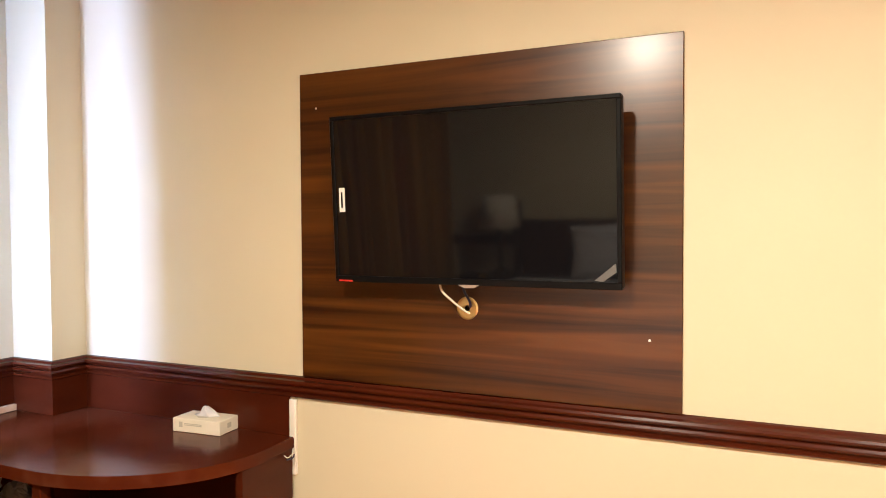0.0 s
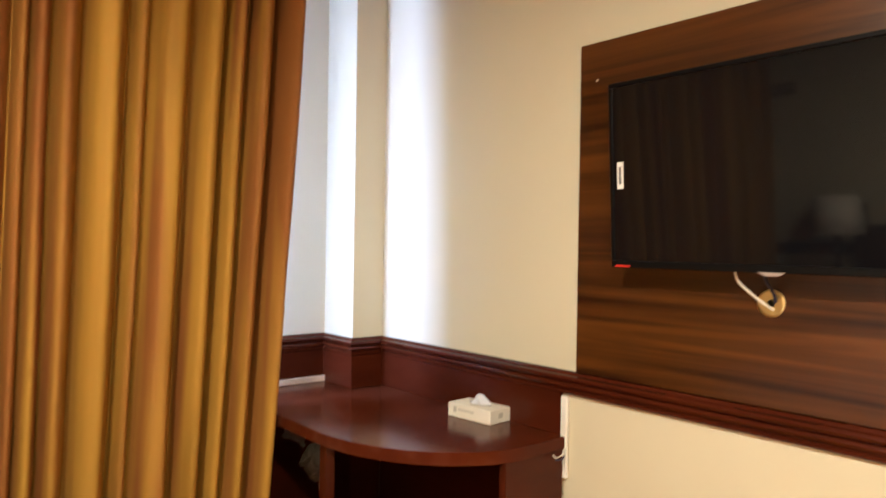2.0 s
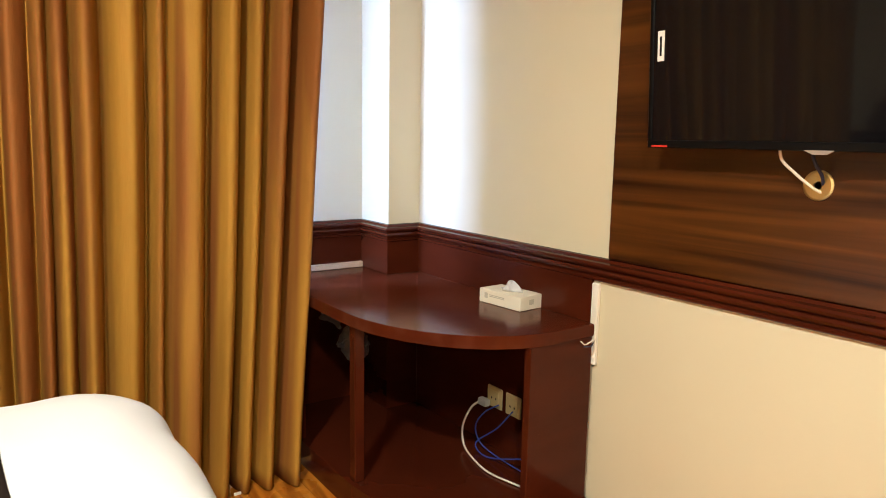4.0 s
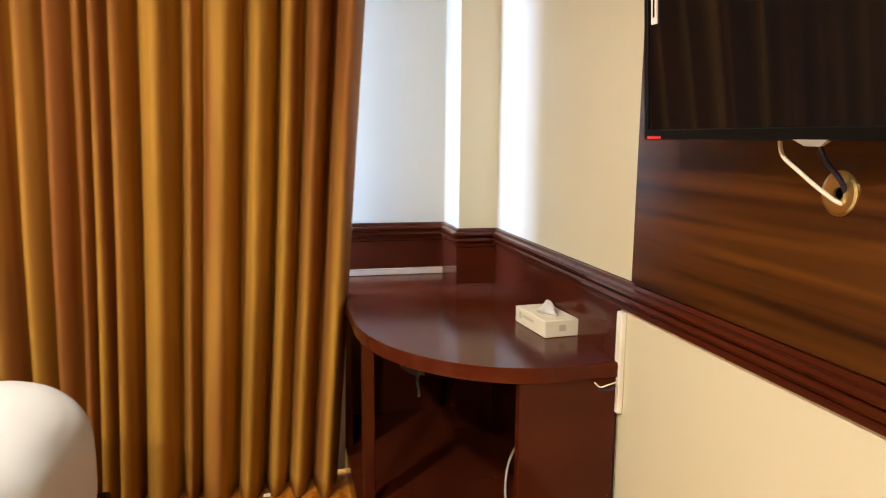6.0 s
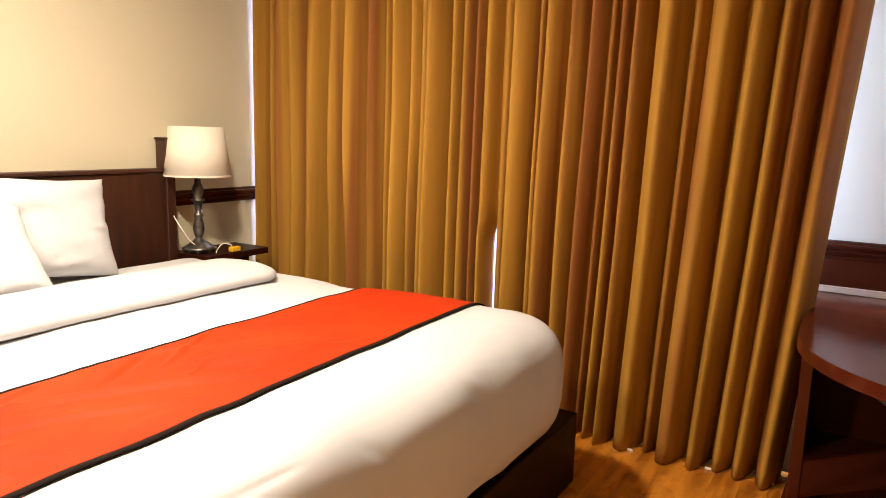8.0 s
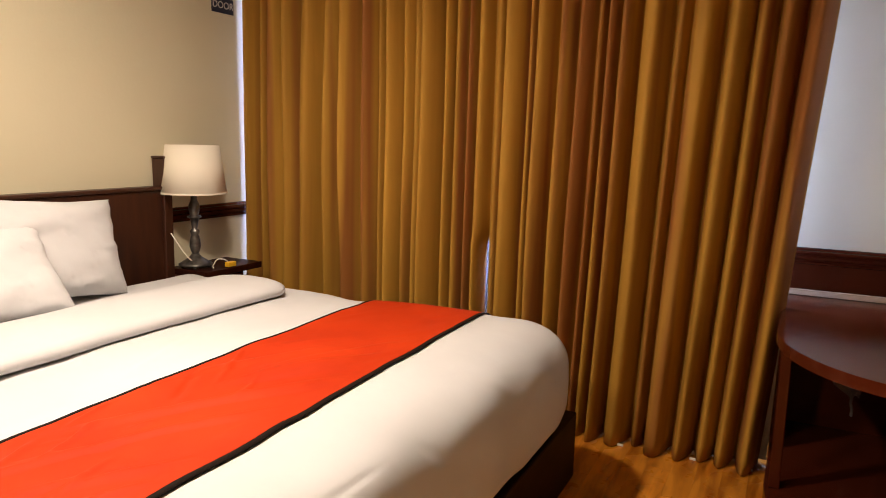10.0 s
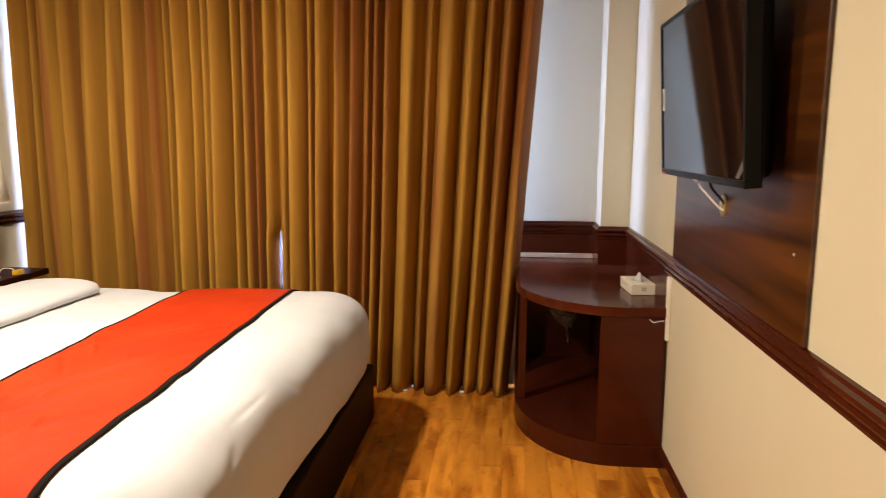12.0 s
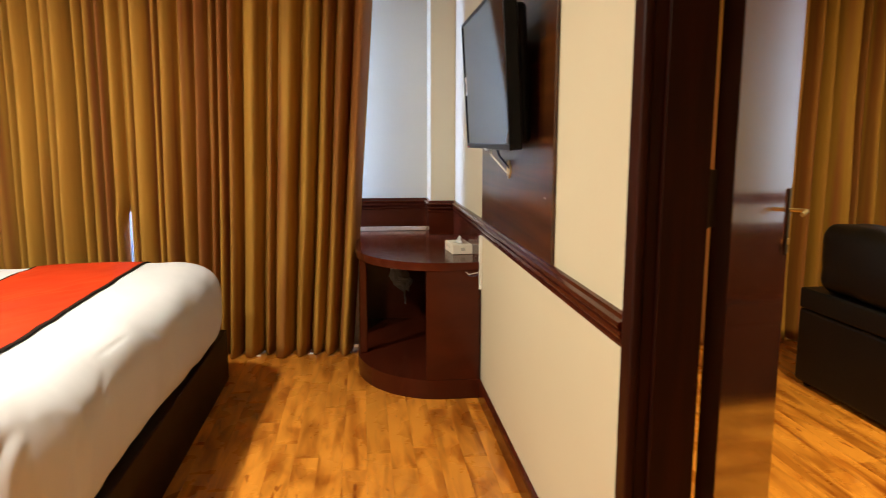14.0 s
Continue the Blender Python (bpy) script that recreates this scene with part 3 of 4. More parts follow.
# tissue box
TISSUE = vary(mat("cream_carton", (0.78, 0.72, 0.58), 0.6), (0.76, 0.70, 0.56), (0.80, 0.74, 0.61), 9.0)
tissue = thing("tissue_box", "small cream cardboard tissue box on the desk", "tissue box", at=(-1.59, 2.0, 0.7055))
carton = None
TBOX = pose(-1.652, 2.053, 0.7055, 0, 0, 4.5)


def tissue_part(name, bm, material, label="", smooth=False):
    bm.transform(TBOX)
    return part(name, bm, material, carton if name.startswith("print") else tissue, label, smooth)


carton = tissue_part("carton", box((-0.103, -0.055, 0.0), (0.103, 0.055, 0.050), 0.0025, 2), TISSUE)
PRINT = mat("grey_print", (0.5, 0.46, 0.36), 0.6)
tissue_part("print_mark", prism([(-0.070 + 0.011 * math.cos(2 * math.pi * k / 16), -0.0556 + 0.0) for k in range(2)] + [(-0.059, -0.0548), (-0.081, -0.0548)], 0.018, 0.038), PRINT)
for z in (0.026, 0.031):
    tissue_part("print_line", box((-0.050, -0.0556, z), (0.025, -0.0548, z + 0.003)), PRINT)
tissue_part("print_mark", box((0.1025, -0.010, 0.018), (0.1036, 0.012, 0.036)), PRINT)
tissue_part("slot", lathe([(0.0, 0.0501), (0.03, 0.0501), (0.03, 0.0507), (0.0, 0.0507)], 0.0, 0.0, 20), PRINT)
rings = []
for k in range(11):
    t = k / 10
    r = 0.034 * (1 - t) ** 0.7 + 0.004
    rings.append([((r * (1.25 + 0.3 * math.sin(3 * a + k * 0.45)) + 0.003 * math.sin(7 * a + k)) * math.cos(a) + 0.010 * math.sin(t * 3), r * (0.5 + 0.22 * math.cos(2 * a + k * 0.4)) * math.sin(a) + 0.006 * t, 0.0508 + 0.031 * t + 0.005 * math.sin(2 * a + 1) * t) for a in [2 * math.pi * i / 32 for i in range(32)]])
tissue_part("tissue", loft(rings), COTTON, "white tissue pulled halfway out", True)


# sockets and cables under the desk
def socket(x):
    t = thing("wall_socket", "yellowed square wall socket on the dark panel under the desk", "socket", "sockets under the desk", at=(x, TV_Y - 0.012, 0.303))
    OLD = bpy.data.materials.get("yellowed_plastic") or mat("yellowed_plastic", (0.62, 0.52, 0.26), 0.4)
    part("plate", box((x - 0.043, TV_Y - 0.021, 0.262), (x + 0.043, TV_Y - 0.0125, 0.345), 0.004, 2), OLD, t)
    insert = part("insert", box((x - 0.026, TV_Y - 0.024, 0.275), (x + 0.026, TV_Y - 0.021, 0.332), 0.002), OLD, t)
    for dx in (-0.012, 0.012):
        part("pin_hole", box((x + dx - 0.003, TV_Y - 0.0246, 0.296), (x + dx + 0.003, TV_Y - 0.0236, 0.304)), TVPLASTIC, insert)
    return t


socket(-1.785), socket(-1.675)
plug = thing("plug", "grey plug with a white cable in the socket", "plug", at=(-1.82, 2.11, 0.27))
part("plug_body", box((-1.85, 2.07, 0.262), (-1.80, TV_Y - 0.0248, 0.292), 0.008, 2), mat("grey_plastic", (0.45, 0.45, 0.43), 0.45), plug)
part("cable", tube([(-1.845, 2.08, 0.275), (-1.875, 2.06, 0.24), (-1.885, 2.03, 0.17), (-1.835, 2.0, 0.116), (-1.72, 1.965, 0.106), (-1.60, 1.95, 0.106), (-1.42, 1.99, 0.106)], 0.0038), CABLEWHITE, plug, "white cable", smooth=True)
for k, pts in enumerate(([(-1.74, 2.09, 0.29), (-1.79, 2.06, 0.25), (-1.83, 2.05, 0.18), (-1.78, 2.05, 0.12), (-1.60, 2.05, 0.107), (-1.45, 2.06, 0.107)],
                         [(-1.66, 2.09, 0.29), (-1.70, 2.05, 0.22), (-1.80, 2.03, 0.13), (-1.72, 2.02, 0.107), (-1.55, 2.04, 0.16), (-1.42, 2.06, 0.22)])):
    c = part("network_cable", tube(pts, 0.0027), CABLEBLUE, smooth=True)
    tagged(c, "blue network cable coiled under the desk", "cable", "cables under the desk")

# crumpled plastic bag and cords hanging under the desk
BAG = mat("clear_grey_plastic", (0.17, 0.17, 0.18), 0.3)
bag = thing("plastic_bag", "crumpled pale plastic bag hanging by a string under the desk", "bag", at=(-2.29, 1.77, 0.664))
rings = []
for k in range(13):
    t = k / 12
    r = 0.010 + 0.042 * math.sin(math.pi * min(1, t * 0.85 + 0.08)) ** 1.2
    rings.append([(-2.27 - 0.06 * t + r * (1 + 0.6 * noise.noise((math.cos(a) * 2, math.sin(a) * 2, k * 0.6))) * math.cos(a), 1.74 + 0.06 * t + 1.2 * r * (1 + 0.6 * noise.noise((math.cos(a) * 3, math.sin(a) * 2, k * 0.8 + 5))) * math.sin(a), 0.52 - 0.17 * t + 0.012 * math.sin(3 * a + k)) for a in [2 * math.pi * i / 20 for i in range(20)]])
part("bag_body", loft(rings), BAG, bag)
flap = bmesh.new()
cells = [[flap.verts.new((-2.36 + 0.085 * u / 7 + 0.012 * noise.noise((u * 0.9, v * 0.8, 2.0)), 1.645 + 0.05 * u / 7 + 0.02 * noise.noise((u * 0.7, v * 0.9, 6.0)), 0.60 - 0.055 * v / 5 - 0.03 * (u / 7) ** 2 + 0.012 * noise.noise((u * 0.8, v, 9.0)))) for v in range(6)] for u in range(8)]
for u in range(7):
    for v in range(5):
        flap.faces.new((cells[u][v], cells[u + 1][v], cells[u + 1][v + 1], cells[u][v + 1]))
thicken(part("bag_flap", flap, BAG, bag, smooth=True), 0.0015)
part("flap_string", tube([(-2.35, 1.65, 0.664), (-2.35, 1.65, 0.60)], 0.002), BAG, bag)
part("string", tube([(-2.27, 1.74, 0.664), (-2.272, 1.742, 0.60), (-2.27, 1.74, 0.515)], 0.002), BAG, bag)
part("cord", tube([(-2.33, 1.80, 0.36), (-2.325, 1.795, 0.32), (-2.32, 1.80, 0.29), (-2.318, 1.80, 0.26)], 0.005), BAG, bag)

# ---- bed ----
bed = thing("bed", "wide hotel bed with a dark wooden base and headboard", "bed", at=(-0.6, -0.3, 0.0))
part("base", box((-1.74, -1.20, 0.0), (0.42, 0.79, 0.28), 0.006, 2), BEDWOOD, bed)
part("mattress", box((-1.60, -1.18, 0.28), (0.30, 0.72, 0.60), 0.06, 4), COTTON, bed)
board = part("headboard", box((-1.516, -1.33, 0.05), (0.285, -1.285, 1.09), 0.003), HEADWOOD, bed)
part("headboard_cap", box((-1.516, -1.345, 1.09), (0.285, -1.272, 1.108), 0.005, 2), HEADWOOD, board)
for x in (-1.568, 0.285):
    post = part("headboard_post", box((x, -1.345, 0.0), (x + 0.052, -1.268, 1.245), 0.003), HEADWOOD, bed)
    part("post_cap", box((x - 0.005, -1.350, 1.245), (x + 0.057, -1.262, 1.256), 0.004), HEADWOOD, post)

CX0, CX1, CY0, CY1, RR, TOP = -1.41, 0.24, -1.15, 0.59, 0.22, 0.695


# pressed creases: start, end, height, half width
CREASES = [
    ((-0.033, 0.74), (-0.26, 0.75), -0.004, 0.008),
    ((0.60, 0.70), (0.44, 0.72), -0.012, 0.016),
    ((0.58, 0.76), (0.44, 0.75), 0.008, 0.018),
    ((0.50, 0.60), (0.30, 0.66), 0.005, 0.024),
    ((0.17, 0.88), (0.02, 0.80), -0.004, 0.020),
    ((-0.50, 0.86), (-0.42, 0.76), -0.003, 0.016),
    ((-0.95, 0.84), (-0.84, 0.72), 0.003, 0.025),
    ((0.279, 0.40), (0.10, 0.465), 0.007, 0.012),
    ((0.30, 0.30), (0.05, 0.38), -0.006, 0.012),
    ((-0.413, 0.148), (-0.647, 0.021), 0.007, 0.010),
    ((-0.25, 0.16), (-0.45, 0.03), -0.006, 0.011),
    ((0.114, 0.187), (-0.05, 0.129), 0.008, 0.010),
    ((0.213, 0.161), (0.077, 0.093), 0.009, 0.011),
    ((0.27, 0.10), (0.16, 0.05), -0.007, 0.012),
    ((-0.06, 0.222), (-0.122, 0.231), 0.006, 0.009),
    ((-0.02, 0.08), (-0.16, 0.04), 0.006, 0.009),
    ((-0.32, 0.30), (-0.46, 0.24), 0.005, 0.009),
    ((0.20, 0.36), (0.06, 0.31), 0.007, 0.010),
    ((-0.75, 0.32), (-0.55, 0.18), 0.004, 0.012),
    ((0.36, 0.10), (0.15, 0.20), 0.007, 0.014),
    ((0.34, -0.30), (0.10, -0.22), 0.006, 0.020),
    ((-0.70, -0.25), (-0.35, -0.12), 0.004, 0.018),
]


def pressed(s, t):
    total = 0.0
    for (s0, t0), (s1, t1), high, half in CREASES:
        ux, uy = s1 - s0, t1 - t0
        n2 = ux * ux + uy * uy
        k = ((s - s0) * ux + (t - t0) * uy) / n2
        if -0.3 < k < 1.3:
            d = abs((s - s0) * uy - (t - t0) * ux) / math.sqrt(n2) + 0.006 * noise.noise((s * 9, t * 9, 50.0))
            if abs(d) < 3 * half:
                fade = math.exp(-((k - 0.5) / 0.5) ** 4)
                total += high * fade * math.exp(-(d / half) ** 2)
    return total


def drape(s, t, lift=0.0):
    """A point of the bedspread: flat over the core, rounding over its rim and hanging below."""
    ex = min(0, s - CX0) + max(0, s - CX1)
    foot = CY1 + 0.018 * min(1.0, max(0.0, (-0.4 - s) / 0.7))
    ey = min(0, t - CY0) + max(0, t - foot)
    e = math.hypot(ex, ey)
    cx, cy = s - ex, t - ey
    wr = 0.006 * noise.noise((s * 2.2, t * 3.1, 1.0)) + 0.010 * noise.noise((s * 0.9 + 4, t * 1.1, 2.0))
    wr += 0.008 * math.exp(-((t - 0.5) / 0.35) ** 2)
    wr += 0.006 * min(1.0, 6 * e) * noise.noise((s * 3.4, t * 3.4, 21.0))
    wr += 0.004 * noise.noise((s * 6 + t * 4, t * 7 - s * 3, 5.0))
    wr -= 0.010 * max(0.0, 0.10 - abs(noise.noise((s * 2.1 + t * 1.2, t * 2.6 - s * 1.4, 31.0)))) / 0.10 * max(0.0, noise.noise((s * 1.3, t * 1.6, 40.0)))
    wr += pressed(s, t)
    rim = max(0.0, min(1.0, (e - 0.02) / 0.10, (0.42 - e) / 0.12))
    wr += rim * (0.004 * noise.noise((s * 2.6, t * 4.0, 61.0)) + 0.004 * noise.noise((s * 6.5, t * 6.5, 66.0)))
    if e < 1e-6:
        return Vector((cx, cy, TOP + wr + lift))
    dx, dy = ex / e, ey / e
    R = RR
    a = e / R
    h = R * math.copysign(abs(math.sin(a)) ** 0.72, math.sin(a))
    d = R * (1 - math.copysign(abs(math.cos(a)) ** 0.64, math.cos(a)))
    nh, nz = math.sin(a), math.cos(a)
    fold = 0.0
    if e > 0.12:
        along = s if abs(dy) > abs(dx) else t
        fold = 0.007 * min(1, (e - 0.12) / 0.2) * noise.noise((along * 4.5, 3.3, e * 1.5))
        if dx > 0.05 and dy > 0.05:
            fold += 0.005 * noise.noise((math.atan2(dy, dx) * 4, e * 5, 8.0)) + 0.004 * abs(noise.noise((s * 14, t * 14, 3.0))) * min(1, (e - 0.12) / 0.15)
    k = lift + wr + fold
    return Vector((cx + dx * (h + k * nh), cy + dy * (h + k * nh), TOP - d + k * nz))


def crease(s, t):
    """Slanting ripples of the loose runner cloth."""
    c = s * 0.55 + t
    inner = t - 0.045 * (s - CX0)
    env = max(0.0, noise.noise((s * 1.7, t * 2.0, 12.0)) + 0.28) * max(0.0, min(1.0, (inner + 0.02) / 0.08, (0.43 - inner) / 0.08))
    return 0.060 * env * max(0.0, noise.noise((c * 13.0, (t - s) * 1.6, 15.0)))


def sheet(s0, s1, t0, t1, ns, nt, lift=0.0, skew=0.0, loose=0.0, skew_end=None):
    skew_end = skew if skew_end is None else skew_end
    bm = bmesh.new()
    g = []
    for i in range(ns + 1):
        s = s0 + (s1 - s0) * i / ns
        row = []
        for j in range(nt + 1):
            t = t0 + (t1 - t0) * j / nt + (skew + (skew_end - skew) * j / nt) * (s - CX0) + loose * (0.005 * noise.noise((s * 3.2, t0 * 0.0 + 2.0, 4.0)) + 0.002 * noise.noise((s * 9.0, 7.0, 4.0)))
            row.append(bm.verts.new(drape(s, t, lift + loose * crease(s, t))))
        g.append(row)
    for a, b in zip(g, g[1:]):
        for j in range(nt):
            bm.faces.new((a[j], b[j], b[j + 1], a[j + 1]))
    return bm


DROP = RR * radians(140)
duvet = thing("bedspread", "white cotton bedspread smoothed over the bed and hanging at its foot", "bedspread", at=(-0.6, 0.0, 0.6))
thicken(part("cover", sheet(CX0 - DROP, CX1 + DROP, -1.10, CY1 + DROP, 260, 260), COTTON, duvet, smooth=True), 0.012)
# turned-back top edge, a soft flattened roll across the bed
rings = []
for i in range(49):
    s = -1.47 + (0.25 + 1.47) * i / 48
    endf = min(1, 1.35 * math.sqrt(max(0.004, min(i, 48 - i) / 48 * 7)) if min(i, 48 - i) < 7 else 1)
    ring = []
    for k in range(20):
        a = 2 * math.pi * k / 20
        c, sn = math.cos(a), math.sin(a)
        w = 0.20 * endf * (1 + 0.04 * noise.noise((s * 3, 1.0, 0)))
        h = (0.040 + 0.006 * noise.noise((s * 4, a, 3))) * endf
        yc = -0.57 + 0.012 * math.sin(s * 3) + 0.02 * (s + 0.6)
        zc = TOP + 0.028 + (0 if s > -1.36 else -0.25 * (-1.36 - s))
        ring.append((s, yc + w * math.copysign(abs(c) ** 0.7, c), zc + h * math.copysign(abs(sn) ** 0.8, sn)))
    rings.append(ring)
part("turned_edge", loft(rings), COTTON, duvet, "soft turned-back edge", smooth=True)

run = thing("bed_runner", "orange-red bed runner with black edging across the bed foot", "bed runner", at=(-0.6, 0.2, 0.68))
S0, S1, KA, KB = CX0 - 0.22, CX1 + 0.42, 0.046, 0.033
red = part("cloth", sheet(S0, S1, -0.030, 0.456, 320, 96, 0.007, KA, 1.0, KB), RUNNER, run, smooth=True)
thicken(red, 0.004)
thicken(part("edging", sheet(S0, S1, -0.043, -0.030, 320, 2, 0.0072, KA, 1.0), BLACKCLOTH, run, "black cloth edging", smooth=True), 0.0035)
thicken(part("edging", sheet(S0, S1, 0.456, 0.473, 320, 2, 0.0072, KB, 1.0), BLACKCLOTH, run, "black cloth edging", smooth=True), 0.0035)


def pillow(cx, cy, cz, w, h, d, lean, yaw, seed, roll=0):
    t = thing("pillow", "plump white cotton pillow leaning on the headboard", "pillow", "pillows on the bed", at=(cx, cy, cz))
    bm = bmesh.new()
    n = 40
    sides = []
    for sgn in (1, -1):
        g = []
        for i in range(n + 1):
            row = []
            for j in range(n + 1):
                u, v = 2 * i / n - 1, 2 * j / n - 1
                f = max(0.0, (1 - u ** 4) * (1 - v ** 4)) ** 0.55
                pin = 1 - 0.10 * (1 - abs(u) ** 2) * abs(v) ** 3
                pin2 = 1 - 0.10 * (1 - abs(v) ** 2) * abs(u) ** 3
                wr = 0.016 * noise.noise((u * 1.8 + seed, v * 3.5, sgn)) + 0.009 * noise.noise((u * 3.5 + v * 2, v * 9 + seed, sgn)) + 0.004 * noise.noise((u * 9, v * 12 + seed, sgn))
                row.append(bm.verts.new((u * w / 2 * pin2, sgn * (d / 2 * f + 0.002) + wr * (0.3 + f), v * h / 2 * pin)))
            g.append(row)
        sides.append(g)
        for i in range(n):
            for j in range(n):
                bm.faces.new((g[i][j], g[i + 1][j], g[i + 1][j + 1], g[i][j + 1]))
    bmesh.ops.remove_doubles(bm, verts=bm.verts[:], dist=0.012)
    bm.transform(pose(cx, cy, cz, lean, roll, yaw))
    part("case", bm, COTTON, t, smooth=True)
    return t


pillow(-0.71, -1.04, 0.915, 0.74, 0.42, 0.17, 18, 3, 1, -5)
pillow(-0.37, -0.90, 0.865, 0.62, 0.38, 0.16, 38, -2, 4)
pillow(0.06, -1.02, 0.915, 0.68, 0.42, 0.17, 24, -2, 7)

# ---- night table with lamp ----
night = thing("night_table", "dark wooden night table with an overhanging top", "night table", at=(-1.73, -1.2, 0))
part("top", box((-1.985, HEAD_Y + 0.03, 0.655), (-1.575, -1.065, 0.688), 0.005, 2), DOORWOOD, night)
part("body", box((-1.90, HEAD_Y + 0.02, 0.30), (-1.56, -1.12, 0.655), 0.004), DOORWOOD, night)
drawer = part("drawer", box((-1.885, -1.12, 0.44), (-1.575, -1.105, 0.64), 0.003), LACQUER, night)
for x in (-1.89, -1.60):
    for y in (-1.33, -1.16):
        part("leg", box((x, y, 0), (x + 0.03, y + 0.03, 0.30), 0.002), DOORWOOD, night)

LX, LY = -1.655, -1.215
lamp = thing("table_lamp", "table lamp with a cream drum shade and pewter candlestick base", "table lamp", at=(LX, LY, 0.689))
part("foot", lathe([(0.0, 0.700), (0.062, 0.700), (0.083, 0.703), (0.085, 0.710), (0.070, 0.718), (0.052, 0.730), (0.034, 0.742), (0.022, 0.755), (0.018, 0.762), (0.0, 0.762)], LX, LY), PEWTER, lamp, smooth=True)
for k in range(4):
    a = math.pi / 4 + k * math.pi / 2
    part("claw", lathe([(0.0, 0.689), (0.010, 0.690), (0.014, 0.696), (0.010, 0.704), (0.0, 0.706)], LX + 0.064 * math.cos(a), LY + 0.064 * math.sin(a), 10), PEWTER, lamp, smooth=True)
part("stem", lathe([(0.0, 0.76), (0.016, 0.76), (0.022, 0.775), (0.028, 0.80), (0.026, 0.83), (0.018, 0.86), (0.024, 0.872), (0.024, 0.88), (0.014, 0.89), (0.018, 0.92), (0.022, 0.94), (0.034, 0.948), (0.034, 0.954), (0.020, 0.96), (0.026, 0.985), (0.028, 1.01), (0.016, 1.035), (0.014, 1.09), (0.0, 1.09)], LX, LY, 24), PEWTER, lamp, smooth=True)
sh = part("shade", lathe([(0.162, 1.072), (0.130, 1.312)], LX, LY, 48, caps=False), SHADE, lamp, "cream linen drum shade", smooth=True)
thicken(sh, 0.003)
part("shade_ring", lathe([(0.1635, 1.070), (0.1635, 1.078), (0.1605, 1.078), (0.1605, 1.070), (0.1635, 1.070)], LX, LY, 48, caps=False), SHADE, sh)
part("bulb", lathe([(0.0, 1.09), (0.014, 1.09), (0.016, 1.12), (0.028, 1.15), (0.03, 1.17), (0.02, 1.195), (0.0, 1.20)], LX, LY, 16), WHITEPLASTIC, lamp, smooth=True)
part("cord", tube([(LX + 0.03, LY + 0.02, 0.72), (LX + 0.07, LY + 0.01, 0.76), (LX + 0.10, LY - 0.02, 0.83), (LX + 0.105, LY - 0.06, 0.88)], 0.003), CABLEWHITE, lamp, "white lamp cord")
tag = thing("cable_connector", "small yellow connector on a white cable", "connector", at=(-1.76, -1.10, 0.6885))
part("body", box((-1.800, -1.105, 0.689), (-1.743, -1.075, 0.714), 0.003), mat("yellow_plastic", (0.75, 0.42, 0.02), 0.4), tag)
part("cable", tube([(-1.755, -1.095, 0.70), (-1.785, -1.13, 0.715), (-1.765, -1.17, 0.72), (-1.72, -1.16, 0.694), (-1.68, -1.12, 0.692)], 0.003), CABLEWHITE, tag, "white cable")

# small door sign high on the headboard wall
sign = thing("door_sign", "small dark blue plate lettered door in white", "sign", at=(-2.035, HEAD_Y, 2.055))
part("plate", box((-2.118, HEAD_Y + 0.001, 2.018), (-1.955, HEAD_Y + 0.008, 2.098), 0.002), mat("navy_plate", (0.008, 0.012, 0.035), 0.4), sign)
cu = bpy.data.curves.new("lettering", "FONT")
cu.body, cu.size, cu.extrude, cu.align_x, cu.align_y = "DOOR", 0.052, 0.0006, "CENTER", "CENTER"
cu.materials.append(WHITEPLASTIC)
tx = new("lettering", cu)
tx.parent = sign
tx.matrix_basis = pose(-2.036 + 2.035, 0.0088, 2.058 - 2.055, 90, 0, 180)

# ---- doorway ----
casing = thing("door_1", "dark red-brown door frame with its glossy door standing open into the lounge", "door", kind="structure", at=(1.13, 2.2, 0))
for y0, y1 in ((2.102, TV_Y), (WALL2, WALL2 + 0.025)):
    part("frame_post", box((0.637, y0, 0), (0.702, y1, DOOR_H + 0.05), 0.008, 2), DOORWOOD, casing)
    part("frame_post", box((DOOR_B - 0.002, y0, 0), (DOOR_B + 0.065, y1, DOOR_H + 0.05), 0.008, 2), DOORWOOD, casing)
    part("frame_head", box((0.702, y0, DOOR_H - 0.012), (DOOR_B - 0.002, y1, DOOR_H + 0.05), 0.008, 2), DOORWOOD, casing)
part("jamb", box((DOOR_A - 0.02, TV_Y, 0), (DOOR_A, WALL2, DOOR_H)), DOORWOOD, casing)
part("jamb", box((DOOR_B - 0.02, TV_Y, 0), (DOOR_B, WALL2, DOOR_H)), DOORWOOD, casing)
part("jamb_head", box((DOOR_A, TV_Y, DOOR_H - 0.02), (DOOR_B - 0.02, WALL2, DOOR_H)), DOORWOOD, casing)
part("door_stop", box((DOOR_A, 2.150, 0), (DOOR_A + 0.012, 2.252, DOOR_H - 0.02), 0.002), DOORWOOD, casing)
part("door_stop", box((DOOR_B - 0.032, 2.150, 0), (DOOR_B - 0.02, 2.190, DOOR_H - 0.02), 0.002), DOORWOOD, casing)
LEAF = pose(0.674, 2.280, 0, 0, 0, 139.5)
W = 0.825


def leaf_part(name, bm, material, parent=None, label=""):
    bm.transform(LEAF)
    return part(name, bm, material, parent or casing, label)


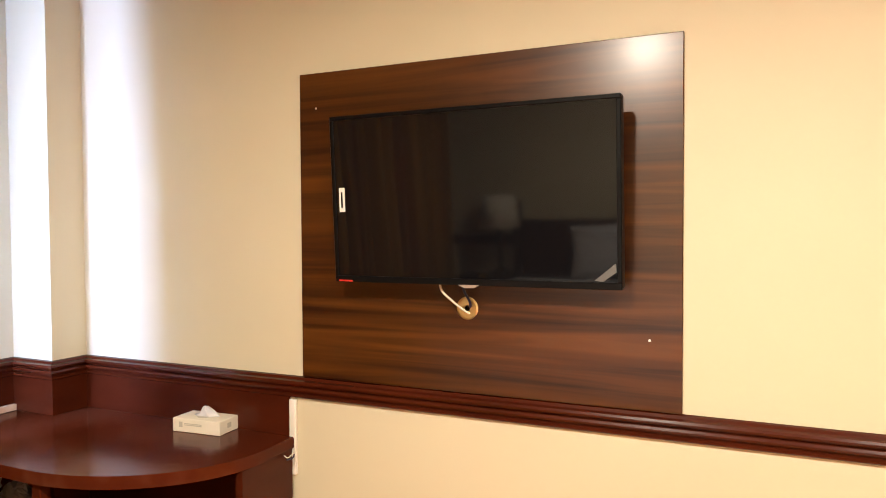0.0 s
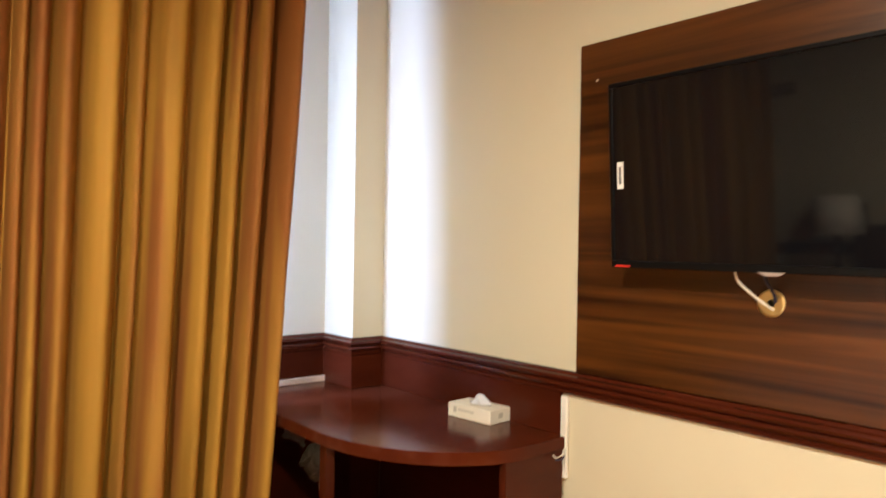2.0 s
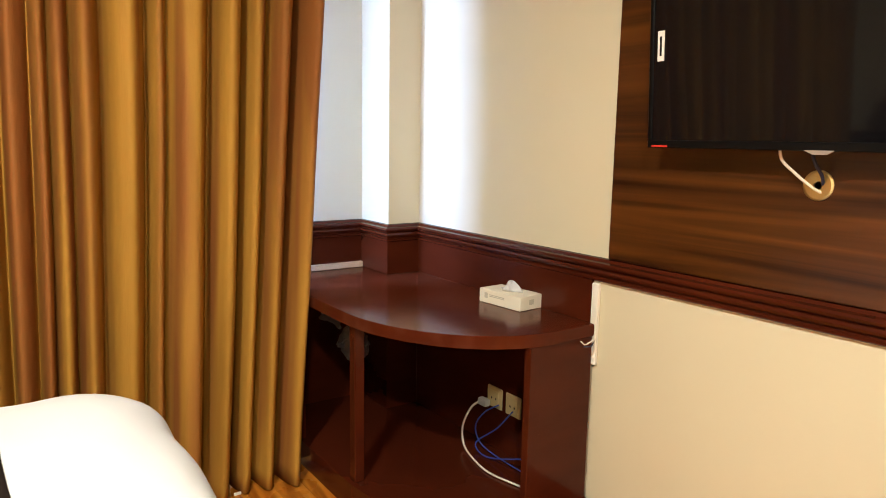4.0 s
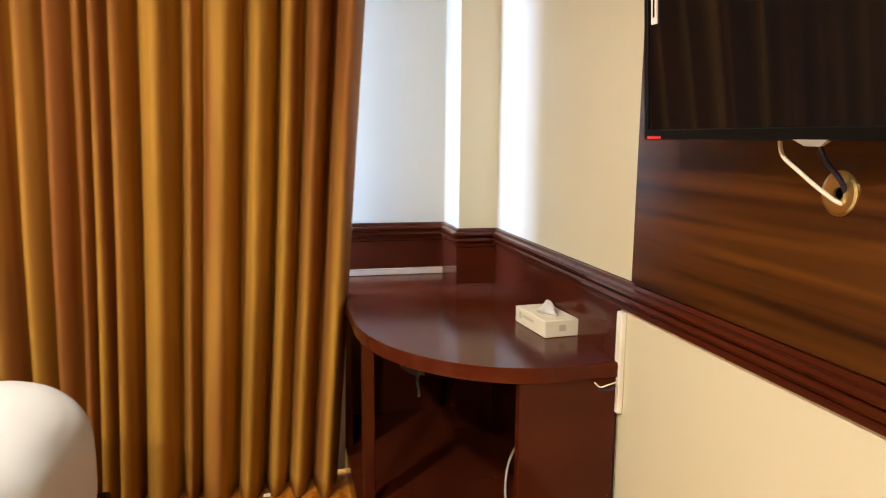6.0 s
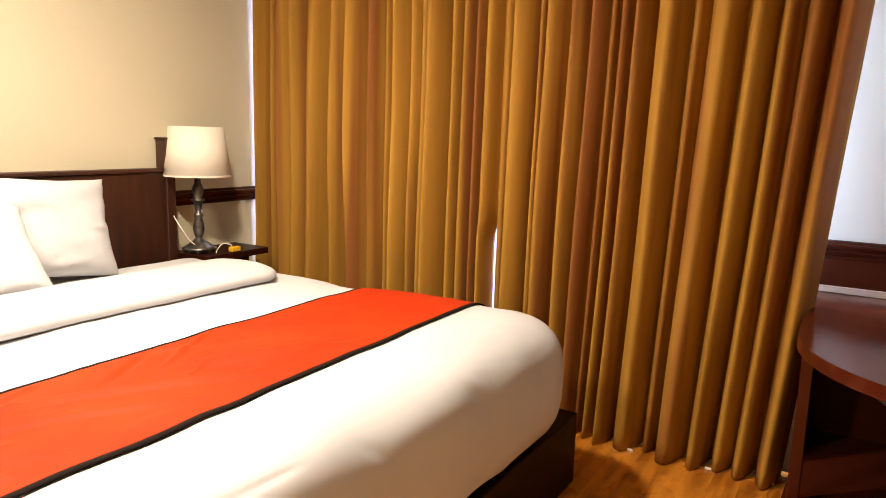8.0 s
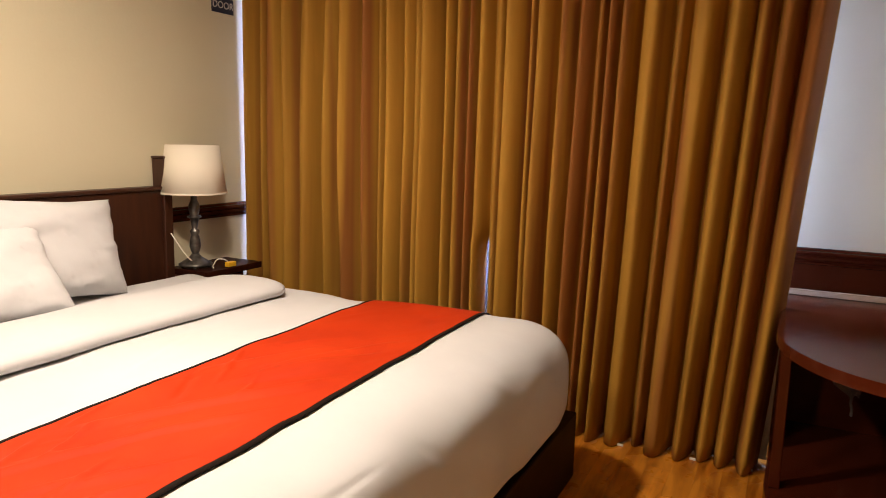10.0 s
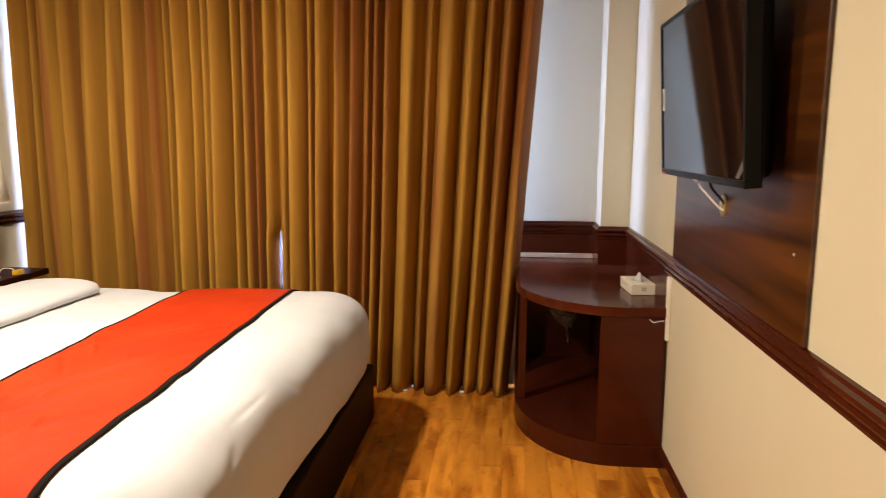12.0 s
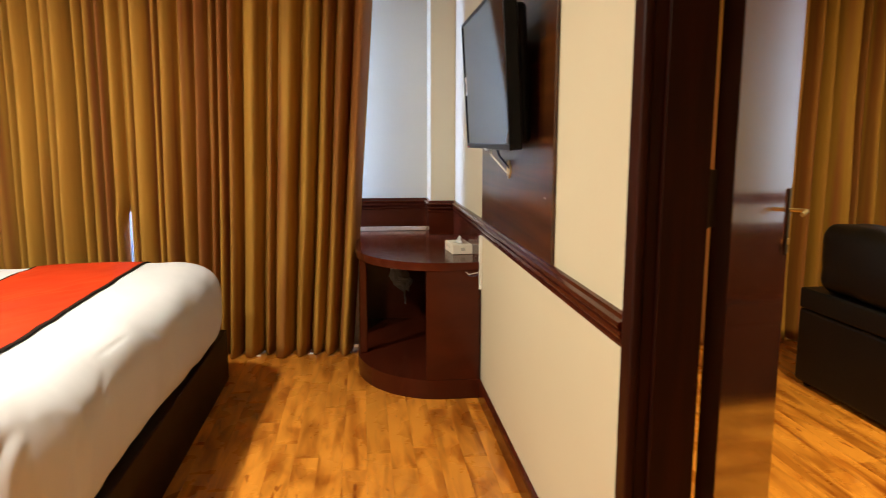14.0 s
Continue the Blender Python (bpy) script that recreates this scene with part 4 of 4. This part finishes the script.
leaf = leaf_part("door_leaf", box((0.0, -0.04, 0.012), (W, 0.0, DOOR_H - 0.025), 0.002), LEAFWOOD)
leaf_part("edge_lipping", box((-0.004, -0.041, 0.012), (0.0, 0.001, DOOR_H - 0.025), 0.001), DOORWOOD, leaf, "dark edge lipping")
BRONZE = mat("dark_bronze", (0.035, 0.022, 0.016), 0.45, 0.5)
for z in (0.25, 1.185, 1.85):
    part("hinge_knuckle", lathe([(0.0, z - 0.062), (0.008, z - 0.062), (0.008, z + 0.062), (0.0, z + 0.062)], 0.690, 2.258, 12), BRONZE, casing, "dark bronze hinge")
    part("hinge_plate", loft([[(0.700, 2.236, z - 0.06), (0.704, 2.240, z - 0.06), (0.680, 2.286, z - 0.06), (0.675, 2.282, z - 0.06)], [(0.700, 2.236, z + 0.06), (0.704, 2.240, z + 0.06), (0.680, 2.286, z + 0.06), (0.675, 2.282, z + 0.06)]]), BRONZE, casing, "dark bronze hinge plate")
for side in (1, -1):
    y0 = 0.0 if side > 0 else -0.04
    ya, yb = (y0, y0 + 0.006) if side > 0 else (y0 - 0.006, y0)
    leaf_part("handle_plate", box((W - 0.076, ya, 0.965), (W - 0.036, yb, 1.165), 0.002), BRONZE, leaf, "tall dark bronze handle plate")
    leaf_part("handle", tube([(W - 0.055, y0 + side * 0.004, 1.10), (W - 0.055, y0 + side * 0.045, 1.10), (W - 0.075, y0 + side * 0.052, 1.10), (W - 0.15, y0 + side * 0.052, 1.096)], 0.006), BRASS, leaf, "brass lever handle")
    key = lathe([(0.0, 0), (0.010, 0), (0.010, 0.009), (0.0, 0.010)], 0, 0, 16)
    key.transform(pose(W - 0.056, y0, 1.005, -90 * side, 0, 0))
    leaf_part("lock_cylinder", key, BRASS, leaf, "small round brass lock cylinder")
leaf_part("latch", box((W - 0.001, -0.03, 0.98), (W + 0.002, -0.01, 1.14)), BRASS, leaf, "brass latch plate")

# ---- sofa in the lounge, seen from behind ----
sofa = thing("sofa", "black leather sofa standing with its back to the doorway", "sofa", at=(-0.4, 4.3, 0))
part("frame", box((-1.37, 3.87, 0.02), (0.51, 4.72, 0.42), 0.02, 3), LEATHER, sofa)
part("back", box((-1.37, 3.87, 0.42), (0.51, 4.05, 0.53), 0.012, 3), LEATHER, sofa)
for k in range(2):
    a = -1.275 + k * 0.85
    bm = box((a, 3.88, 0.53), (a + 0.84, 4.16, 0.885), 0.07, 5)
    bmesh.ops.subdivide_edges(bm, edges=[e for e in bm.edges if e.calc_length() > 0.1], cuts=7, use_grid_fill=True)
    for v in bm.verts:
        v.co += 0.014 * noise.noise_vector(v.co * 5.0) + 0.006 * noise.noise_vector(v.co * 14.0)
    part("back_cushion", bm, LEATHER, sofa, smooth=True)
    part("seat_cushion", box((a, 4.14, 0.42), (a + 0.84, 4.70, 0.55), 0.04, 4), LEATHER, sofa, smooth=True)
for x in (-1.37, 0.45):
    part("arm", box((x, 4.05, 0.42), (x + 0.10, 4.72, 0.62), 0.03, 4), LEATHER, sofa, smooth=True)
for x in (-1.32, 0.42):
    for y in (3.9, 4.65):
        part("foot", box((x, y, 0), (x + 0.04, y + 0.04, 0.02)), TVPLASTIC, sofa)

# ---- floor planks ----
PW, PL = 0.1, 0.9


def plank_data(length):
    bm = box((-length / 2 + 0.0001, -PW / 2 + 0.0001, -0.008), (length / 2 - 0.0001, PW / 2 - 0.0001, 0.0), 0.0004)
    me = bpy.data.meshes.new("plank")
    bm.to_mesh(me)
    bm.free()
    me.materials.append(PLANK)
    return me


meshes = {}


def lay(x0, x1, y0, y1, seed, owner):
    rnd = random.Random(seed)
    y = y0
    while y < y1 - 0.01:
        x = x0 - rnd.uniform(0, PL)
        while x < x1:
            a, b = max(x, x0), min(x + PL, x1)
            if b - a > 0.06:
                key = round(b - a, 2)
                if key not in meshes:
                    meshes[key] = plank_data(key)
                ob = new("plank", meshes[key])
                ob.parent = owner
                ob.location = ((a + b) / 2, y + PW / 2, 0)
            x += PL
        y += PW


lay(-2.62, FAR_X, HEAD_Y, 2.14, 3, floor)
lay(-2.62, FAR_X, 2.14, 5.34, 5, floor_2)
